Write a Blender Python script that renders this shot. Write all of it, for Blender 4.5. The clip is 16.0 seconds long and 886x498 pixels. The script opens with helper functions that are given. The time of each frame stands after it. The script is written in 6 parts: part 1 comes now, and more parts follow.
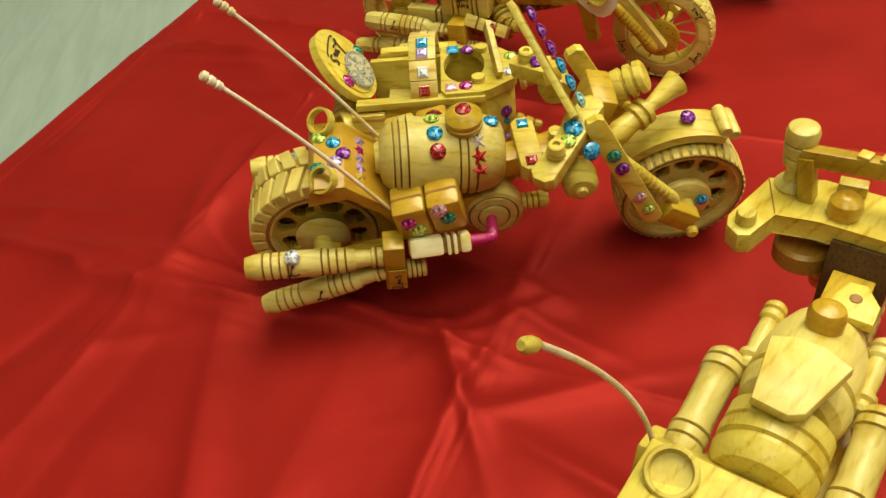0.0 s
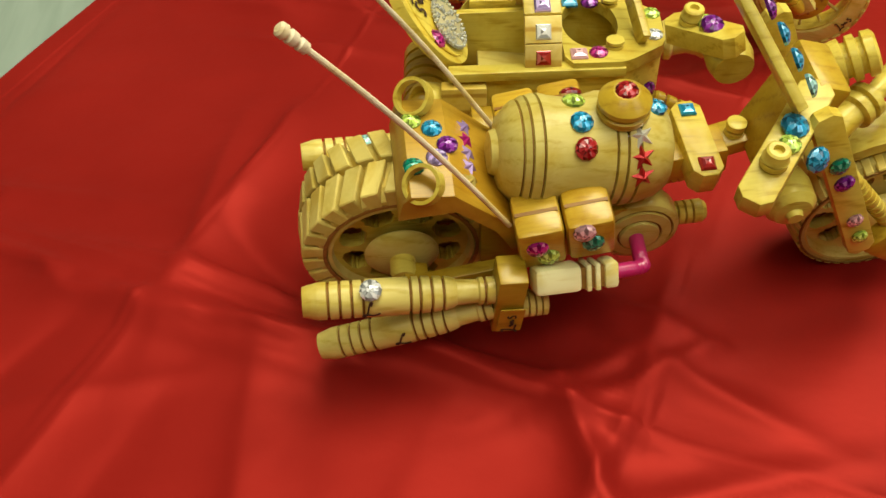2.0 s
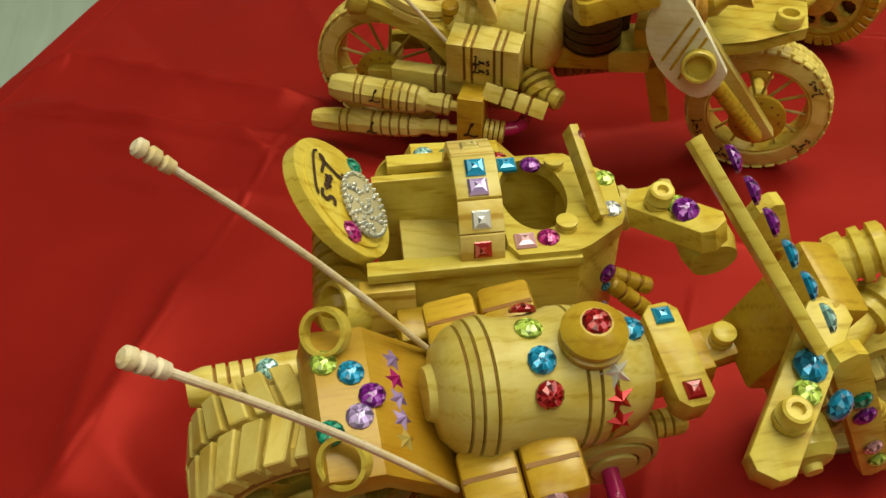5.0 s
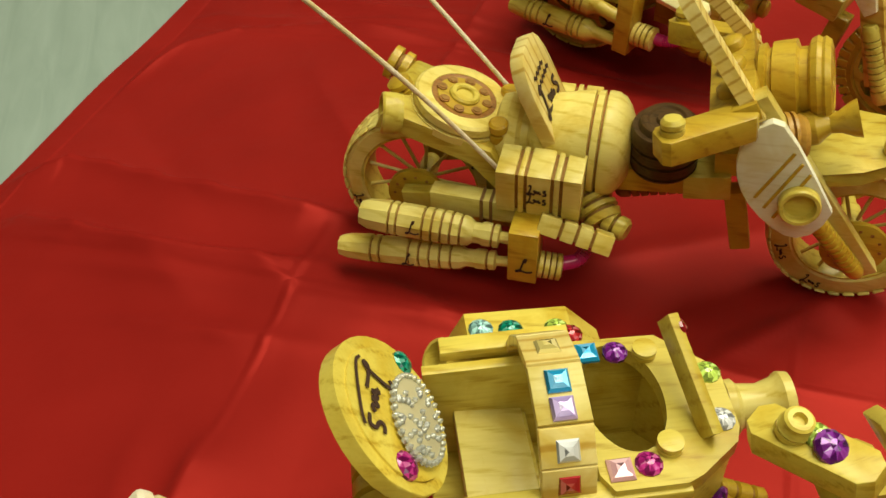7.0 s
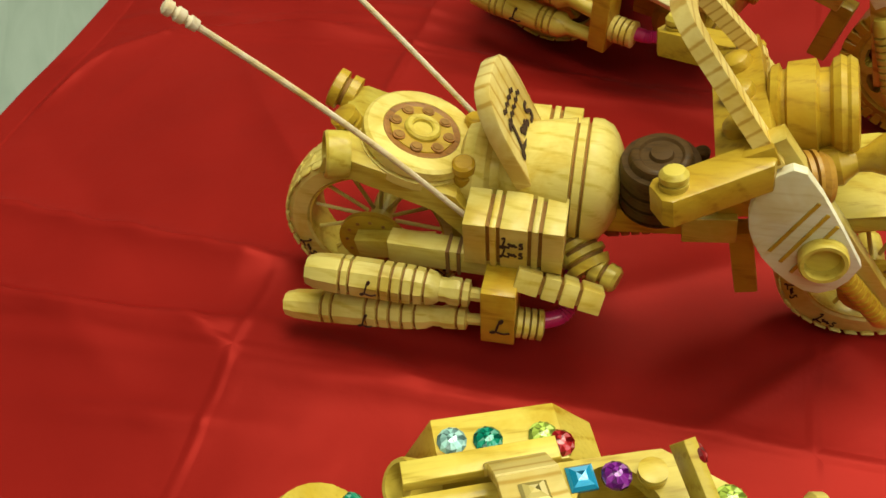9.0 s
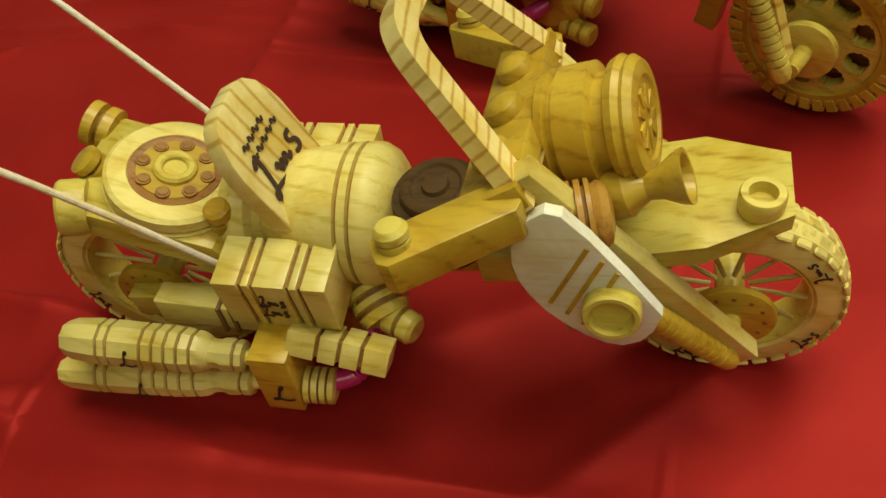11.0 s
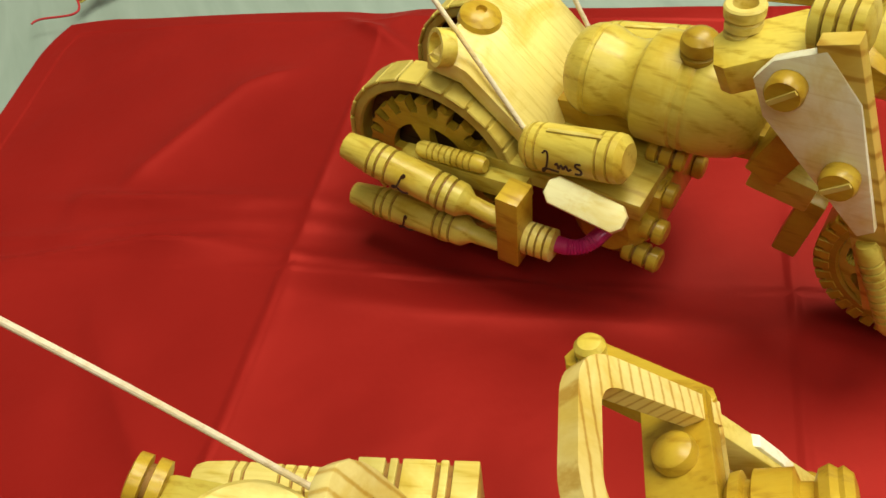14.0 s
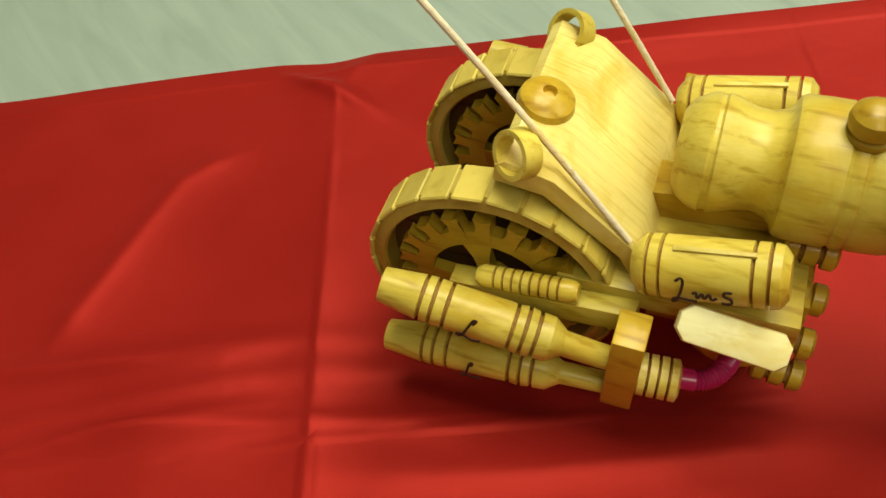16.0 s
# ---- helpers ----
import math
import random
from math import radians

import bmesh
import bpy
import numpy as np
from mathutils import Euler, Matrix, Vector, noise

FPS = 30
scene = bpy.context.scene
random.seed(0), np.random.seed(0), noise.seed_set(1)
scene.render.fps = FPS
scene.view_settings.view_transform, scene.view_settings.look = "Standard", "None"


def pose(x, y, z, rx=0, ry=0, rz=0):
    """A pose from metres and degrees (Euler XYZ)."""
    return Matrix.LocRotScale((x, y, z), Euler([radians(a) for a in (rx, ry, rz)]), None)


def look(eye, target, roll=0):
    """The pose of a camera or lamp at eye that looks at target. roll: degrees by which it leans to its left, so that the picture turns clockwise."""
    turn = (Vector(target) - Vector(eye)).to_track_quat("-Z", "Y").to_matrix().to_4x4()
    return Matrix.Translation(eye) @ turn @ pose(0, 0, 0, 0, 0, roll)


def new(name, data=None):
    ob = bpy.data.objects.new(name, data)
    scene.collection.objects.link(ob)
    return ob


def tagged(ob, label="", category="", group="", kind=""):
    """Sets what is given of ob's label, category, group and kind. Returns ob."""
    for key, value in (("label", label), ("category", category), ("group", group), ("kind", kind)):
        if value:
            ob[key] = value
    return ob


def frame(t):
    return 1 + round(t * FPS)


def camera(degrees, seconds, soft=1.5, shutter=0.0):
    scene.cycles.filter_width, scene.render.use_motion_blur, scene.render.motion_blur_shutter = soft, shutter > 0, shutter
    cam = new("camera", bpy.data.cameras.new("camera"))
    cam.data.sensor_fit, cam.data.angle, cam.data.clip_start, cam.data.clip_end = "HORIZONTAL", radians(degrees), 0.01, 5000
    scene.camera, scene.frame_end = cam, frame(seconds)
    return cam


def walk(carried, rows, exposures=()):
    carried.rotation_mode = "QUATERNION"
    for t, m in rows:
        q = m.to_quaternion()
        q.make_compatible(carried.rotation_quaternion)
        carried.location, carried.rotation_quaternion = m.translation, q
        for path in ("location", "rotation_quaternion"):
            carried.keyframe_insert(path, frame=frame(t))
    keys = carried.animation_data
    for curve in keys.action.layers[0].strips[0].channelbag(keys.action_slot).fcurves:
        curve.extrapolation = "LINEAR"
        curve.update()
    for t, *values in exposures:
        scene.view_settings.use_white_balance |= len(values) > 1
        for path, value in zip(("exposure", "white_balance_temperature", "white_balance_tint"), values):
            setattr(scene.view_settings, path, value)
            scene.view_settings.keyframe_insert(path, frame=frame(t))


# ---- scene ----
cam = camera(52.7, 16.0)
PATH = [
    (0, (0.081, 0.051, 0.344), (0.099, 1.533, -0.999), -7.6),
    (0.5, (0.046, 0.09, 0.321), (0.129, 1.538, -1.056), -6.3),
    (1, (0.037, 0.129, 0.308), (0.143, 1.562, -1.083), -3.6),
    (1.5, (0.029, 0.155, 0.289), (0.134, 1.564, -1.127), -3.1),
    (2, (0.02, 0.172, 0.285), (0.133, 1.563, -1.147), -3.1),
    (2.5, (0.02, 0.189, 0.282), (0.177, 1.57, -1.157), -3.0),
    (3, (0.023, 0.207, 0.283), (0.213, 1.601, -1.138), -3.1),
    (3.5, (0.028, 0.222, 0.285), (0.237, 1.622, -1.128), -3.3),
    (3.7, (0.034, 0.227, 0.286), (0.267, 1.629, -1.122), -3.5),
    (5.8, (0.031, 0.3, 0.283), (0.347, 1.709, -1.1), -0.6),
    (6, (0.032, 0.31, 0.284), (0.344, 1.722, -1.098), -1.0),
    (6.5, (0.034, 0.328, 0.286), (0.344, 1.749, -1.087), -1.6),
    (7, (0.032, 0.348, 0.287), (0.329, 1.775, -1.083), -2.0),
    (7.5, (0.036, 0.368, 0.285), (0.353, 1.776, -1.1), -2.1),
    (8, (0.032, 0.383, 0.283), (0.334, 1.77, -1.127), -2.4),
    (8.5, (0.036, 0.397, 0.278), (0.369, 1.757, -1.151), -2.5),
    (9, (0.051, 0.409, 0.277), (0.388, 1.753, -1.165), -2.8),
    (9.5, (0.084, 0.415, 0.273), (0.403, 1.749, -1.182), -3.7),
    (9.7, (0.099, 0.417, 0.271), (0.403, 1.729, -1.208), -5.0),
    (11.8, (0.149, 0.453, 0.247), (0.339, 1.767, -1.248), -11.4),
    (12, (0.146, 0.459, 0.246), (0.359, 1.791, -1.23), -9.7),
    (12.5, (0.141, 0.476, 0.252), (0.377, 1.829, -1.202), -8.8),
    (13, (0.137, 0.486, 0.263), (0.381, 1.849, -1.179), -8.7),
    (13.5, (0.138, 0.511, 0.27), (0.461, 1.86, -1.171), -8.6),
    (14, (0.136, 0.536, 0.288), (0.491, 1.85, -1.177), -9.0),
    (14.5, (0.117, 0.571, 0.277), (0.573, 1.831, -1.207), -6.0),
    (15, (0.1, 0.605, 0.272), (0.614, 1.83, -1.223), -5.1),
    (15.5, (0.097, 0.635, 0.277), (0.653, 1.823, -1.233), -6.0),
    (16, (0.117, 0.661, 0.27), (0.72, 1.778, -1.275), -7.4),
]
walk(cam, [(t, look(eye, target, roll)) for t, eye, target, roll in PATH],
     exposures=[(0, -0.18, 6550, 11), (2, -0.20, 6500, 10), (3.5, -0.35, 6450, 8), (6, -0.64, 6400, 10), (7.5, -0.28, 6350, 10), (9.5, -0.30, 6250, 10), (12, -0.72, 6000, 10), (13.0, -0.66, 5950, 10), (13.5, -0.44, 6000, 12), (14, -0.26, 6200, 14), (15, -0.20, 6450, 13), (16, -0.26, 6450, 10)])

# ---- light ----
scene.view_settings.exposure = 0.0
world = bpy.data.worlds.new("room_air")
scene.world = world
world.use_nodes = True
world.node_tree.nodes["Background"].inputs[0].default_value = (0.80, 0.86, 0.78, 1)
world.node_tree.nodes["Background"].inputs[1].default_value = 0.024


def area_lamp(name, where, target, size, watts, colour):
    lamp = bpy.data.lights.new(name, "AREA")
    lamp.shape, lamp.size, lamp.size_y, lamp.energy, lamp.color = "RECTANGLE", size[0], size[1], watts, colour
    ob = new(name, lamp)
    ob.matrix_world = look(where, target)
    return ob


area_lamp("ceiling_lamp", (0.50, 0.74, 2.2), (0.30, 0.55, 0.0), (1.3, 0.9), 51, (0.98, 0.95, 0.72))
area_lamp("ceiling_lamp", (1.50, 1.20, 2.2), (0.25, 0.6, 0.0), (1.4, 1.0), 46, (0.98, 0.95, 0.74))
area_lamp("ceiling_lamp", (-0.25, -0.60, 2.2), (0.2, 0.6, 0.0), (1.4, 1.0), 23, (0.98, 0.95, 0.72))
area_lamp("window_light", (1.6, -0.6, 1.7), (0.35, 0.5, 0.05), (1.2, 1.2), 15, (0.96, 0.96, 0.88))

# ---- materials ----


def nodes_of(name):
    m = bpy.data.materials.new(name)
    m.use_nodes = True
    nt = m.node_tree
    return m, nt, nt.nodes["Principled BSDF"]


def node(nt, kind, **settings):
    n = nt.nodes.new(kind)
    for k, v in settings.items():
        if k in n.inputs:
            n.inputs[k].default_value = v
    return n


def ramp(nt, stops):
    n = nt.nodes.new("ShaderNodeValToRGB")
    el = n.color_ramp.elements
    el[0].position, el[0].color = stops[0][0], (*stops[0][1], 1)
    el[1].position, el[1].color = stops[-1][0], (*stops[-1][1], 1)
    for p, c in stops[1:-1]:
        e = el.new(p)
        e.color = (*c, 1)
    return n


def wood(name, light, dark, stretch=(1, 12, 12), scale=64.0, rough=0.36, stripes=0.0, stripe_dir=(0, 1, 0), coat=0.25, plain_share=0.35):
    m, nt, bsdf = nodes_of(name)
    tc = nt.nodes.new("ShaderNodeTexCoord")
    info = nt.nodes.new("ShaderNodeObjectInfo")
    mp = nt.nodes.new("ShaderNodeMapping")
    mp.inputs["Scale"].default_value = stretch
    off = nt.nodes.new("ShaderNodeCombineXYZ")
    for i in range(3):
        nt.links.new(info.outputs["Random"], off.inputs[i])
    nt.links.new(tc.outputs["Object"], mp.inputs["Vector"])
    nt.links.new(off.outputs[0], mp.inputs["Location"])
    grain = node(nt, "ShaderNodeTexNoise", Scale=scale, Detail=5.0, Roughness=0.55, Distortion=0.25)
    nt.links.new(mp.outputs[0], grain.inputs["Vector"])
    blotch = node(nt, "ShaderNodeTexNoise", Scale=32.0, Detail=3.0)
    nt.links.new(tc.outputs["Object"], blotch.inputs["Vector"])
    rp = ramp(nt, [(0.27, dark), (0.46, tuple((a * 0.8 + b * 0.2) for a, b in zip(light, dark))), (0.66, light)])
    src = grain.outputs["Fac"]
    if stripes:
        wave = node(nt, "ShaderNodeTexWave", Scale=stripes, Distortion=1.2, Detail=2.0)
        wave.inputs["Detail Scale"].default_value = 1.2
        rot = nt.nodes.new("ShaderNodeMapping")
        v = Vector(stripe_dir).normalized()
        q = v.rotation_difference(Vector((1, 0, 0))).to_euler()
        rot.inputs["Rotation"].default_value = q
        nt.links.new(tc.outputs["Object"], rot.inputs["Vector"])
        nt.links.new(rot.outputs[0], wave.inputs["Vector"])
        wr = ramp(nt, [(0.0, (0.12, 0.12, 0.12)), (0.22, (0.5, 0.5, 0.5)), (0.5, (0.62, 0.62, 0.62))])
        nt.links.new(wave.outputs["Fac"], wr.inputs[0])
        mix = nt.nodes.new("ShaderNodeMix")
        mix.data_type = "FLOAT"
        mix.inputs["Factor"].default_value = plain_share
        nt.links.new(wr.outputs[0], mix.inputs[2])
        nt.links.new(grain.outputs["Fac"], mix.inputs[3])
        src = mix.outputs[0]
    nt.links.new(src, rp.inputs[0])
    hue = nt.nodes.new("ShaderNodeHueSaturation")
    vary = node(nt, "ShaderNodeMapRange")
    vary.inputs["To Min"].default_value, vary.inputs["To Max"].default_value = 0.84, 1.10
    nt.links.new(info.outputs["Random"], vary.inputs["Value"])
    vb = node(nt, "ShaderNodeMapRange")
    vb.inputs["From Min"].default_value, vb.inputs["From Max"].default_value = 0.35, 0.65
    vb.inputs["To Min"].default_value, vb.inputs["To Max"].default_value = 0.88, 1.06
    nt.links.new(blotch.outputs["Fac"], vb.inputs["Value"])
    mul = nt.nodes.new("ShaderNodeMath")
    mul.operation = "MULTIPLY"
    nt.links.new(vary.outputs[0], mul.inputs[0])
    nt.links.new(vb.outputs[0], mul.inputs[1])
    nt.links.new(mul.outputs[0], hue.inputs["Value"])
    nt.links.new(rp.outputs[0], hue.inputs["Color"])
    stain = node(nt, "ShaderNodeTexNoise", Scale=48.0, Detail=4.0, Roughness=0.6, Distortion=0.6)
    shift = nt.nodes.new("ShaderNodeVectorMath")
    shift.operation = "ADD"
    nt.links.new(tc.outputs["Object"], shift.inputs[0])
    nt.links.new(off.outputs[0], shift.inputs[1])
    nt.links.new(shift.outputs[0], stain.inputs["Vector"])
    amount = node(nt, "ShaderNodeMapRange")
    amount.inputs["From Min"].default_value, amount.inputs["From Max"].default_value = 0.46, 0.66
    amount.inputs["To Min"].default_value, amount.inputs["To Max"].default_value = 0.0, 0.90
    nt.links.new(stain.outputs["Fac"], amount.inputs["Value"])
    resin = nt.nodes.new("ShaderNodeMix")
    resin.data_type, resin.blend_type = "RGBA", "MULTIPLY"
    resin.inputs[7].default_value = (0.84, 0.72, 0.34, 1)
    nt.links.new(amount.outputs[0], resin.inputs[0])
    nt.links.new(hue.outputs[0], resin.inputs[6])
    nt.links.new(resin.outputs[2], bsdf.inputs["Base Color"])
    bump = node(nt, "ShaderNodeBump", Strength=0.12, Distance=0.0006)
    nt.links.new(grain.outputs["Fac"], bump.inputs["Height"])
    nt.links.new(bump.outputs[0], bsdf.inputs["Normal"])
    rr = node(nt, "ShaderNodeMapRange")
    rr.inputs["To Min"].default_value, rr.inputs["To Max"].default_value = rough - 0.08, rough + 0.14
    nt.links.new(blotch.outputs["Fac"], rr.inputs["Value"])
    nt.links.new(rr.outputs[0], bsdf.inputs["Roughness"])
    bsdf.inputs["Coat Weight"].default_value = coat
    bsdf.inputs["Specular IOR Level"].default_value = 0.40
    bsdf.inputs["Coat Roughness"].default_value = 0.20
    bsdf.inputs["Specular Tint"].default_value = (1.0, 0.92, 0.70, 1)
    bsdf.inputs["Coat Tint"].default_value = (1.0, 0.93, 0.74, 1)
    return m


SKEW = (0.25, 1, 0.55)
PINE = wood("pine_varnished", (0.70, 0.575, 0.100), (0.47, 0.330, 0.028), stripes=46.0, stripe_dir=SKEW, plain_share=0.68)
PALE = wood("pine_pale", (0.73, 0.615, 0.180), (0.56, 0.425, 0.062), coat=0.2, stripes=46.0, stripe_dir=SKEW, plain_share=0.68)
AMBER = wood("pine_amber", (0.56, 0.385, 0.030), (0.38, 0.225, 0.012), coat=0.35, stripes=46.0, stripe_dir=SKEW, plain_share=0.68)
LINES = wood("pine_striped", (0.85, 0.71, 0.27), (0.60, 0.40, 0.085), stripes=58.0)
LINEU = wood("pine_striped_loop", (0.78, 0.64, 0.23), (0.53, 0.34, 0.07), stripes=86.0, stripe_dir=(-0.665, -0.10, 0.740))
LINEX = wood("pine_striped_across", (0.67, 0.51, 0.11), (0.43, 0.255, 0.035), stripes=40.0, stripe_dir=(0, 0.4, 1))
WHITE = wood("bare_white_wood", (0.92, 0.89, 0.68), (0.80, 0.73, 0.46), rough=0.5, coat=0.0)
BOX = wood("golden_wood", (0.60, 0.395, 0.035), (0.46, 0.26, 0.018), coat=0.45, rough=0.3)
CREAM = wood("cream_wood", (0.90, 0.84, 0.46), (0.82, 0.73, 0.34), rough=0.5, coat=0.0)
# dark-stained wood; its darkness also stands in for shade inside the trike wheels
DARK = wood("stained_or_shaded_wood", (0.105, 0.056, 0.018), (0.030, 0.015, 0.005), coat=0.15, rough=0.48)
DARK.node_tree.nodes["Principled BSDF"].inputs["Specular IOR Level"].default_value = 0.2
# scorched wood; also the painted shade of wheel openings and holes
BURN_SHADE = wood("scorched_or_shaded_wood", (0.34, 0.155, 0.035), (0.14, 0.055, 0.012), coat=0.0)
RED_WOOD = wood("reddish_wood", (0.41, 0.225, 0.032), (0.24, 0.11, 0.013))
DULL = wood("dull_tyre_wood", (0.60, 0.480, 0.095), (0.44, 0.325, 0.048), stretch=(3, 3, 3), scale=30.0, rough=0.45, coat=0.1)
TREAD = wood("tyre_wood", (0.66, 0.535, 0.150), (0.52, 0.395, 0.080), stretch=(3, 3, 3), scale=30.0, rough=0.5, coat=0.05)


def plain(name, colour, rough=0.5, metal=0.0, trans=0.0, coat=0.0, emit=None):
    m, nt, bsdf = nodes_of(name)
    bsdf.inputs["Base Color"].default_value = (*colour, 1)
    bsdf.inputs["Roughness"].default_value = rough
    bsdf.inputs["Metallic"].default_value = metal
    bsdf.inputs["Transmission Weight"].default_value = trans
    bsdf.inputs["Coat Weight"].default_value = coat
    return m


def jewel(name, colour):
    """A foil-backed acrylic stone; its sparkle is painted, facets coloured dark to bright at random."""
    m, nt, bsdf = nodes_of(name)
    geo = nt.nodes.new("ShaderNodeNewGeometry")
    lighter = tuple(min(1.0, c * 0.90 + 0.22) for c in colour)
    # glints and dim reflections put into the colour of single facets
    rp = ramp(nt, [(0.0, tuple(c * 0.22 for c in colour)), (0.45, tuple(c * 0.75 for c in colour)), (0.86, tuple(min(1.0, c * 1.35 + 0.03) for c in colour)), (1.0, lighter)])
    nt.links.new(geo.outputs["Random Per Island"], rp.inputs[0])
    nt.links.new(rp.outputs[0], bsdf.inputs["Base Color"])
    bsdf.inputs["Roughness"].default_value = 0.12
    bsdf.inputs["Metallic"].default_value = 0.20
    bsdf.inputs["Coat Weight"].default_value = 0.55
    bsdf.inputs["Coat Roughness"].default_value = 0.04
    return m


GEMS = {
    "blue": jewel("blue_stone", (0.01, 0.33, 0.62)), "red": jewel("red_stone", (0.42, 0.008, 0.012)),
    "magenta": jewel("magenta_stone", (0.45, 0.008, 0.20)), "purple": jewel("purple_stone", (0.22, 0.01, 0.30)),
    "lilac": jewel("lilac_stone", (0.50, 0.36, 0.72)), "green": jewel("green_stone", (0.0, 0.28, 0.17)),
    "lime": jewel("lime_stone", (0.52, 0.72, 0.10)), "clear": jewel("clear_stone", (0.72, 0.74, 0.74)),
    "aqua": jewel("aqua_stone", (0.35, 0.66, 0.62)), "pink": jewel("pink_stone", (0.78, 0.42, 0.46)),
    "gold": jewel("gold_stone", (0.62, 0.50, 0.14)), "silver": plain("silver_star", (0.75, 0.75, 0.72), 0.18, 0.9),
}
FOIL = {k: plain(k + "_foil", c, 0.32, 0.35) for k, c in (("lilac", (0.36, 0.25, 0.52)), ("magenta", (0.42, 0.012, 0.17)), ("gold", (0.55, 0.42, 0.10)), ("silver", (0.75, 0.75, 0.68)), ("red", (0.42, 0.010, 0.012)))}
STRAW = plain("pink_plastic", (0.58, 0.02, 0.16), 0.28, trans=0.25, coat=0.4)
INK = plain("scorched_mark", (0.045, 0.018, 0.008), 0.7)
GROOVE = plain("dark_groove", (0.20, 0.095, 0.022), 0.7)
# groove brown: part scorched line, part shade painted into the cuts
CUT = wood("scorched_shaded_groove", (0.30, 0.155, 0.03), (0.17, 0.075, 0.014), coat=0.0, rough=0.6)
SLOPE = wood("pine_long_grain", (0.84, 0.72, 0.24), (0.66, 0.51, 0.10), stretch=(0.8, 14, 0.8))
SLOPE_AMBER = wood("pine_amber_long_grain", (0.50, 0.30, 0.026), (0.38, 0.205, 0.015), stretch=(0.8, 14, 0.8))
BEAD = plain("crystal_bead", (0.74, 0.75, 0.66), 0.08, trans=0.65, coat=0.3)
LACE = plain("white_lace", (0.50, 0.44, 0.25), 0.40)
STICK = wood("bamboo_stick", (0.80, 0.70, 0.50), (0.62, 0.50, 0.30), rough=0.45, coat=0.0)
GOLD = plain("gold_ring", (0.85, 0.60, 0.15), 0.25, 1.0)
THREAD = plain("red_thread", (0.42, 0.01, 0.015), 0.6)


# the cloth's far corner and the ways of its two edges
CORNER = Vector((0.058, 1.102))
CU, CV = Vector((math.cos(radians(-29.5)), math.sin(radians(-29.5)))), Vector((-math.cos(radians(61.0)), -math.sin(radians(61.0))))


def satin():
    m, nt, bsdf = nodes_of("red_satin")
    tc = nt.nodes.new("ShaderNodeTexCoord")
    big = node(nt, "ShaderNodeTexNoise", Scale=9.0, Detail=4.0)
    nt.links.new(tc.outputs["Object"], big.inputs["Vector"])
    rp = ramp(nt, [(0.3, (0.255, 0.0110, 0.0080)), (0.7, (0.310, 0.0145, 0.0105))])
    nt.links.new(big.outputs["Fac"], rp.inputs[0])
    nt.links.new(rp.outputs[0], bsdf.inputs["Base Color"])
    rough = node(nt, "ShaderNodeMapRange")
    rough.inputs["To Min"].default_value, rough.inputs["To Max"].default_value = 0.40, 0.50
    nt.links.new(big.outputs["Fac"], rough.inputs["Value"])
    nt.links.new(rough.outputs[0], bsdf.inputs["Roughness"])
    crumple = node(nt, "ShaderNodeTexNoise", Scale=22.0, Detail=4.0, Roughness=0.5)
    nt.links.new(tc.outputs["Object"], crumple.inputs["Vector"])
    weave = node(nt, "ShaderNodeTexNoise", Scale=1600.0, Detail=1.0)
    nt.links.new(tc.outputs["Object"], weave.inputs["Vector"])
    b1 = node(nt, "ShaderNodeBump", Strength=0.10, Distance=0.0003)
    nt.links.new(weave.outputs["Fac"], b1.inputs["Height"])
    b2 = node(nt, "ShaderNodeBump", Strength=0.30, Distance=0.004)
    nt.links.new(crumple.outputs["Fac"], b2.inputs["Height"])
    nt.links.new(b1.outputs[0], b2.inputs["Normal"])

    def calc(kind, a, b):
        q = nt.nodes.new("ShaderNodeMath")
        q.operation = kind
        for k, x in enumerate((a, b)):
            if isinstance(x, (int, float)):
                q.inputs[k].default_value = x
            else:
                nt.links.new(x, q.inputs[k])
        return q.outputs[0]

    def along(axis):
        d = nt.nodes.new("ShaderNodeVectorMath")
        d.operation = "DOT_PRODUCT"
        nt.links.new(tc.outputs["Object"], d.inputs[0])
        d.inputs[1].default_value = (axis.x, axis.y, 0)
        return calc("SUBTRACT", d.outputs["Value"], CORNER.dot(axis))
    wander = node(nt, "ShaderNodeTexNoise", Scale=7.0, Detail=2.0)
    nt.links.new(tc.outputs["Object"], wander.inputs["Vector"])
    shift = calc("MULTIPLY", calc("SUBTRACT", wander.outputs["Fac"], 0.5), 0.006)
    v = along(CV)
    u = calc("ADD", along(CU), calc("MULTIPLY", calc("MINIMUM", v, 0.42), 0.06))
    total = None
    for axis, first in ((u, 0.226), (v, 0.213)):
        share = calc("FRACT", calc("DIVIDE", calc("SUBTRACT", calc("ADD", axis, shift), first - 0.10625 - 2.125), 0.2125), 0)
        dist = calc("MULTIPLY", calc("ABSOLUTE", calc("SUBTRACT", share, 0.5), 0), 0.2125)
        edge = node(nt, "ShaderNodeMapRange")
        edge.interpolation_type = "SMOOTHSTEP"
        edge.inputs["From Max"].default_value = 0.0035
        edge.inputs["To Min"].default_value, edge.inputs["To Max"].default_value = 1.0, 0.0
        nt.links.new(dist, edge.inputs["Value"])
        total = edge.outputs[0] if total is None else calc("MAXIMUM", total, edge.outputs[0])
    worn = node(nt, "ShaderNodeTexNoise", Scale=26.0, Detail=3.0)
    nt.links.new(tc.outputs["Object"], worn.inputs["Vector"])
    line = calc("MULTIPLY", total, calc("MAXIMUM", calc("SUBTRACT", calc("MULTIPLY", worn.outputs["Fac"], 4.0), 1.3), 0.1))
    b3 = node(nt, "ShaderNodeBump", Strength=0.42, Distance=0.0009)
    nt.links.new(line, b3.inputs["Height"])
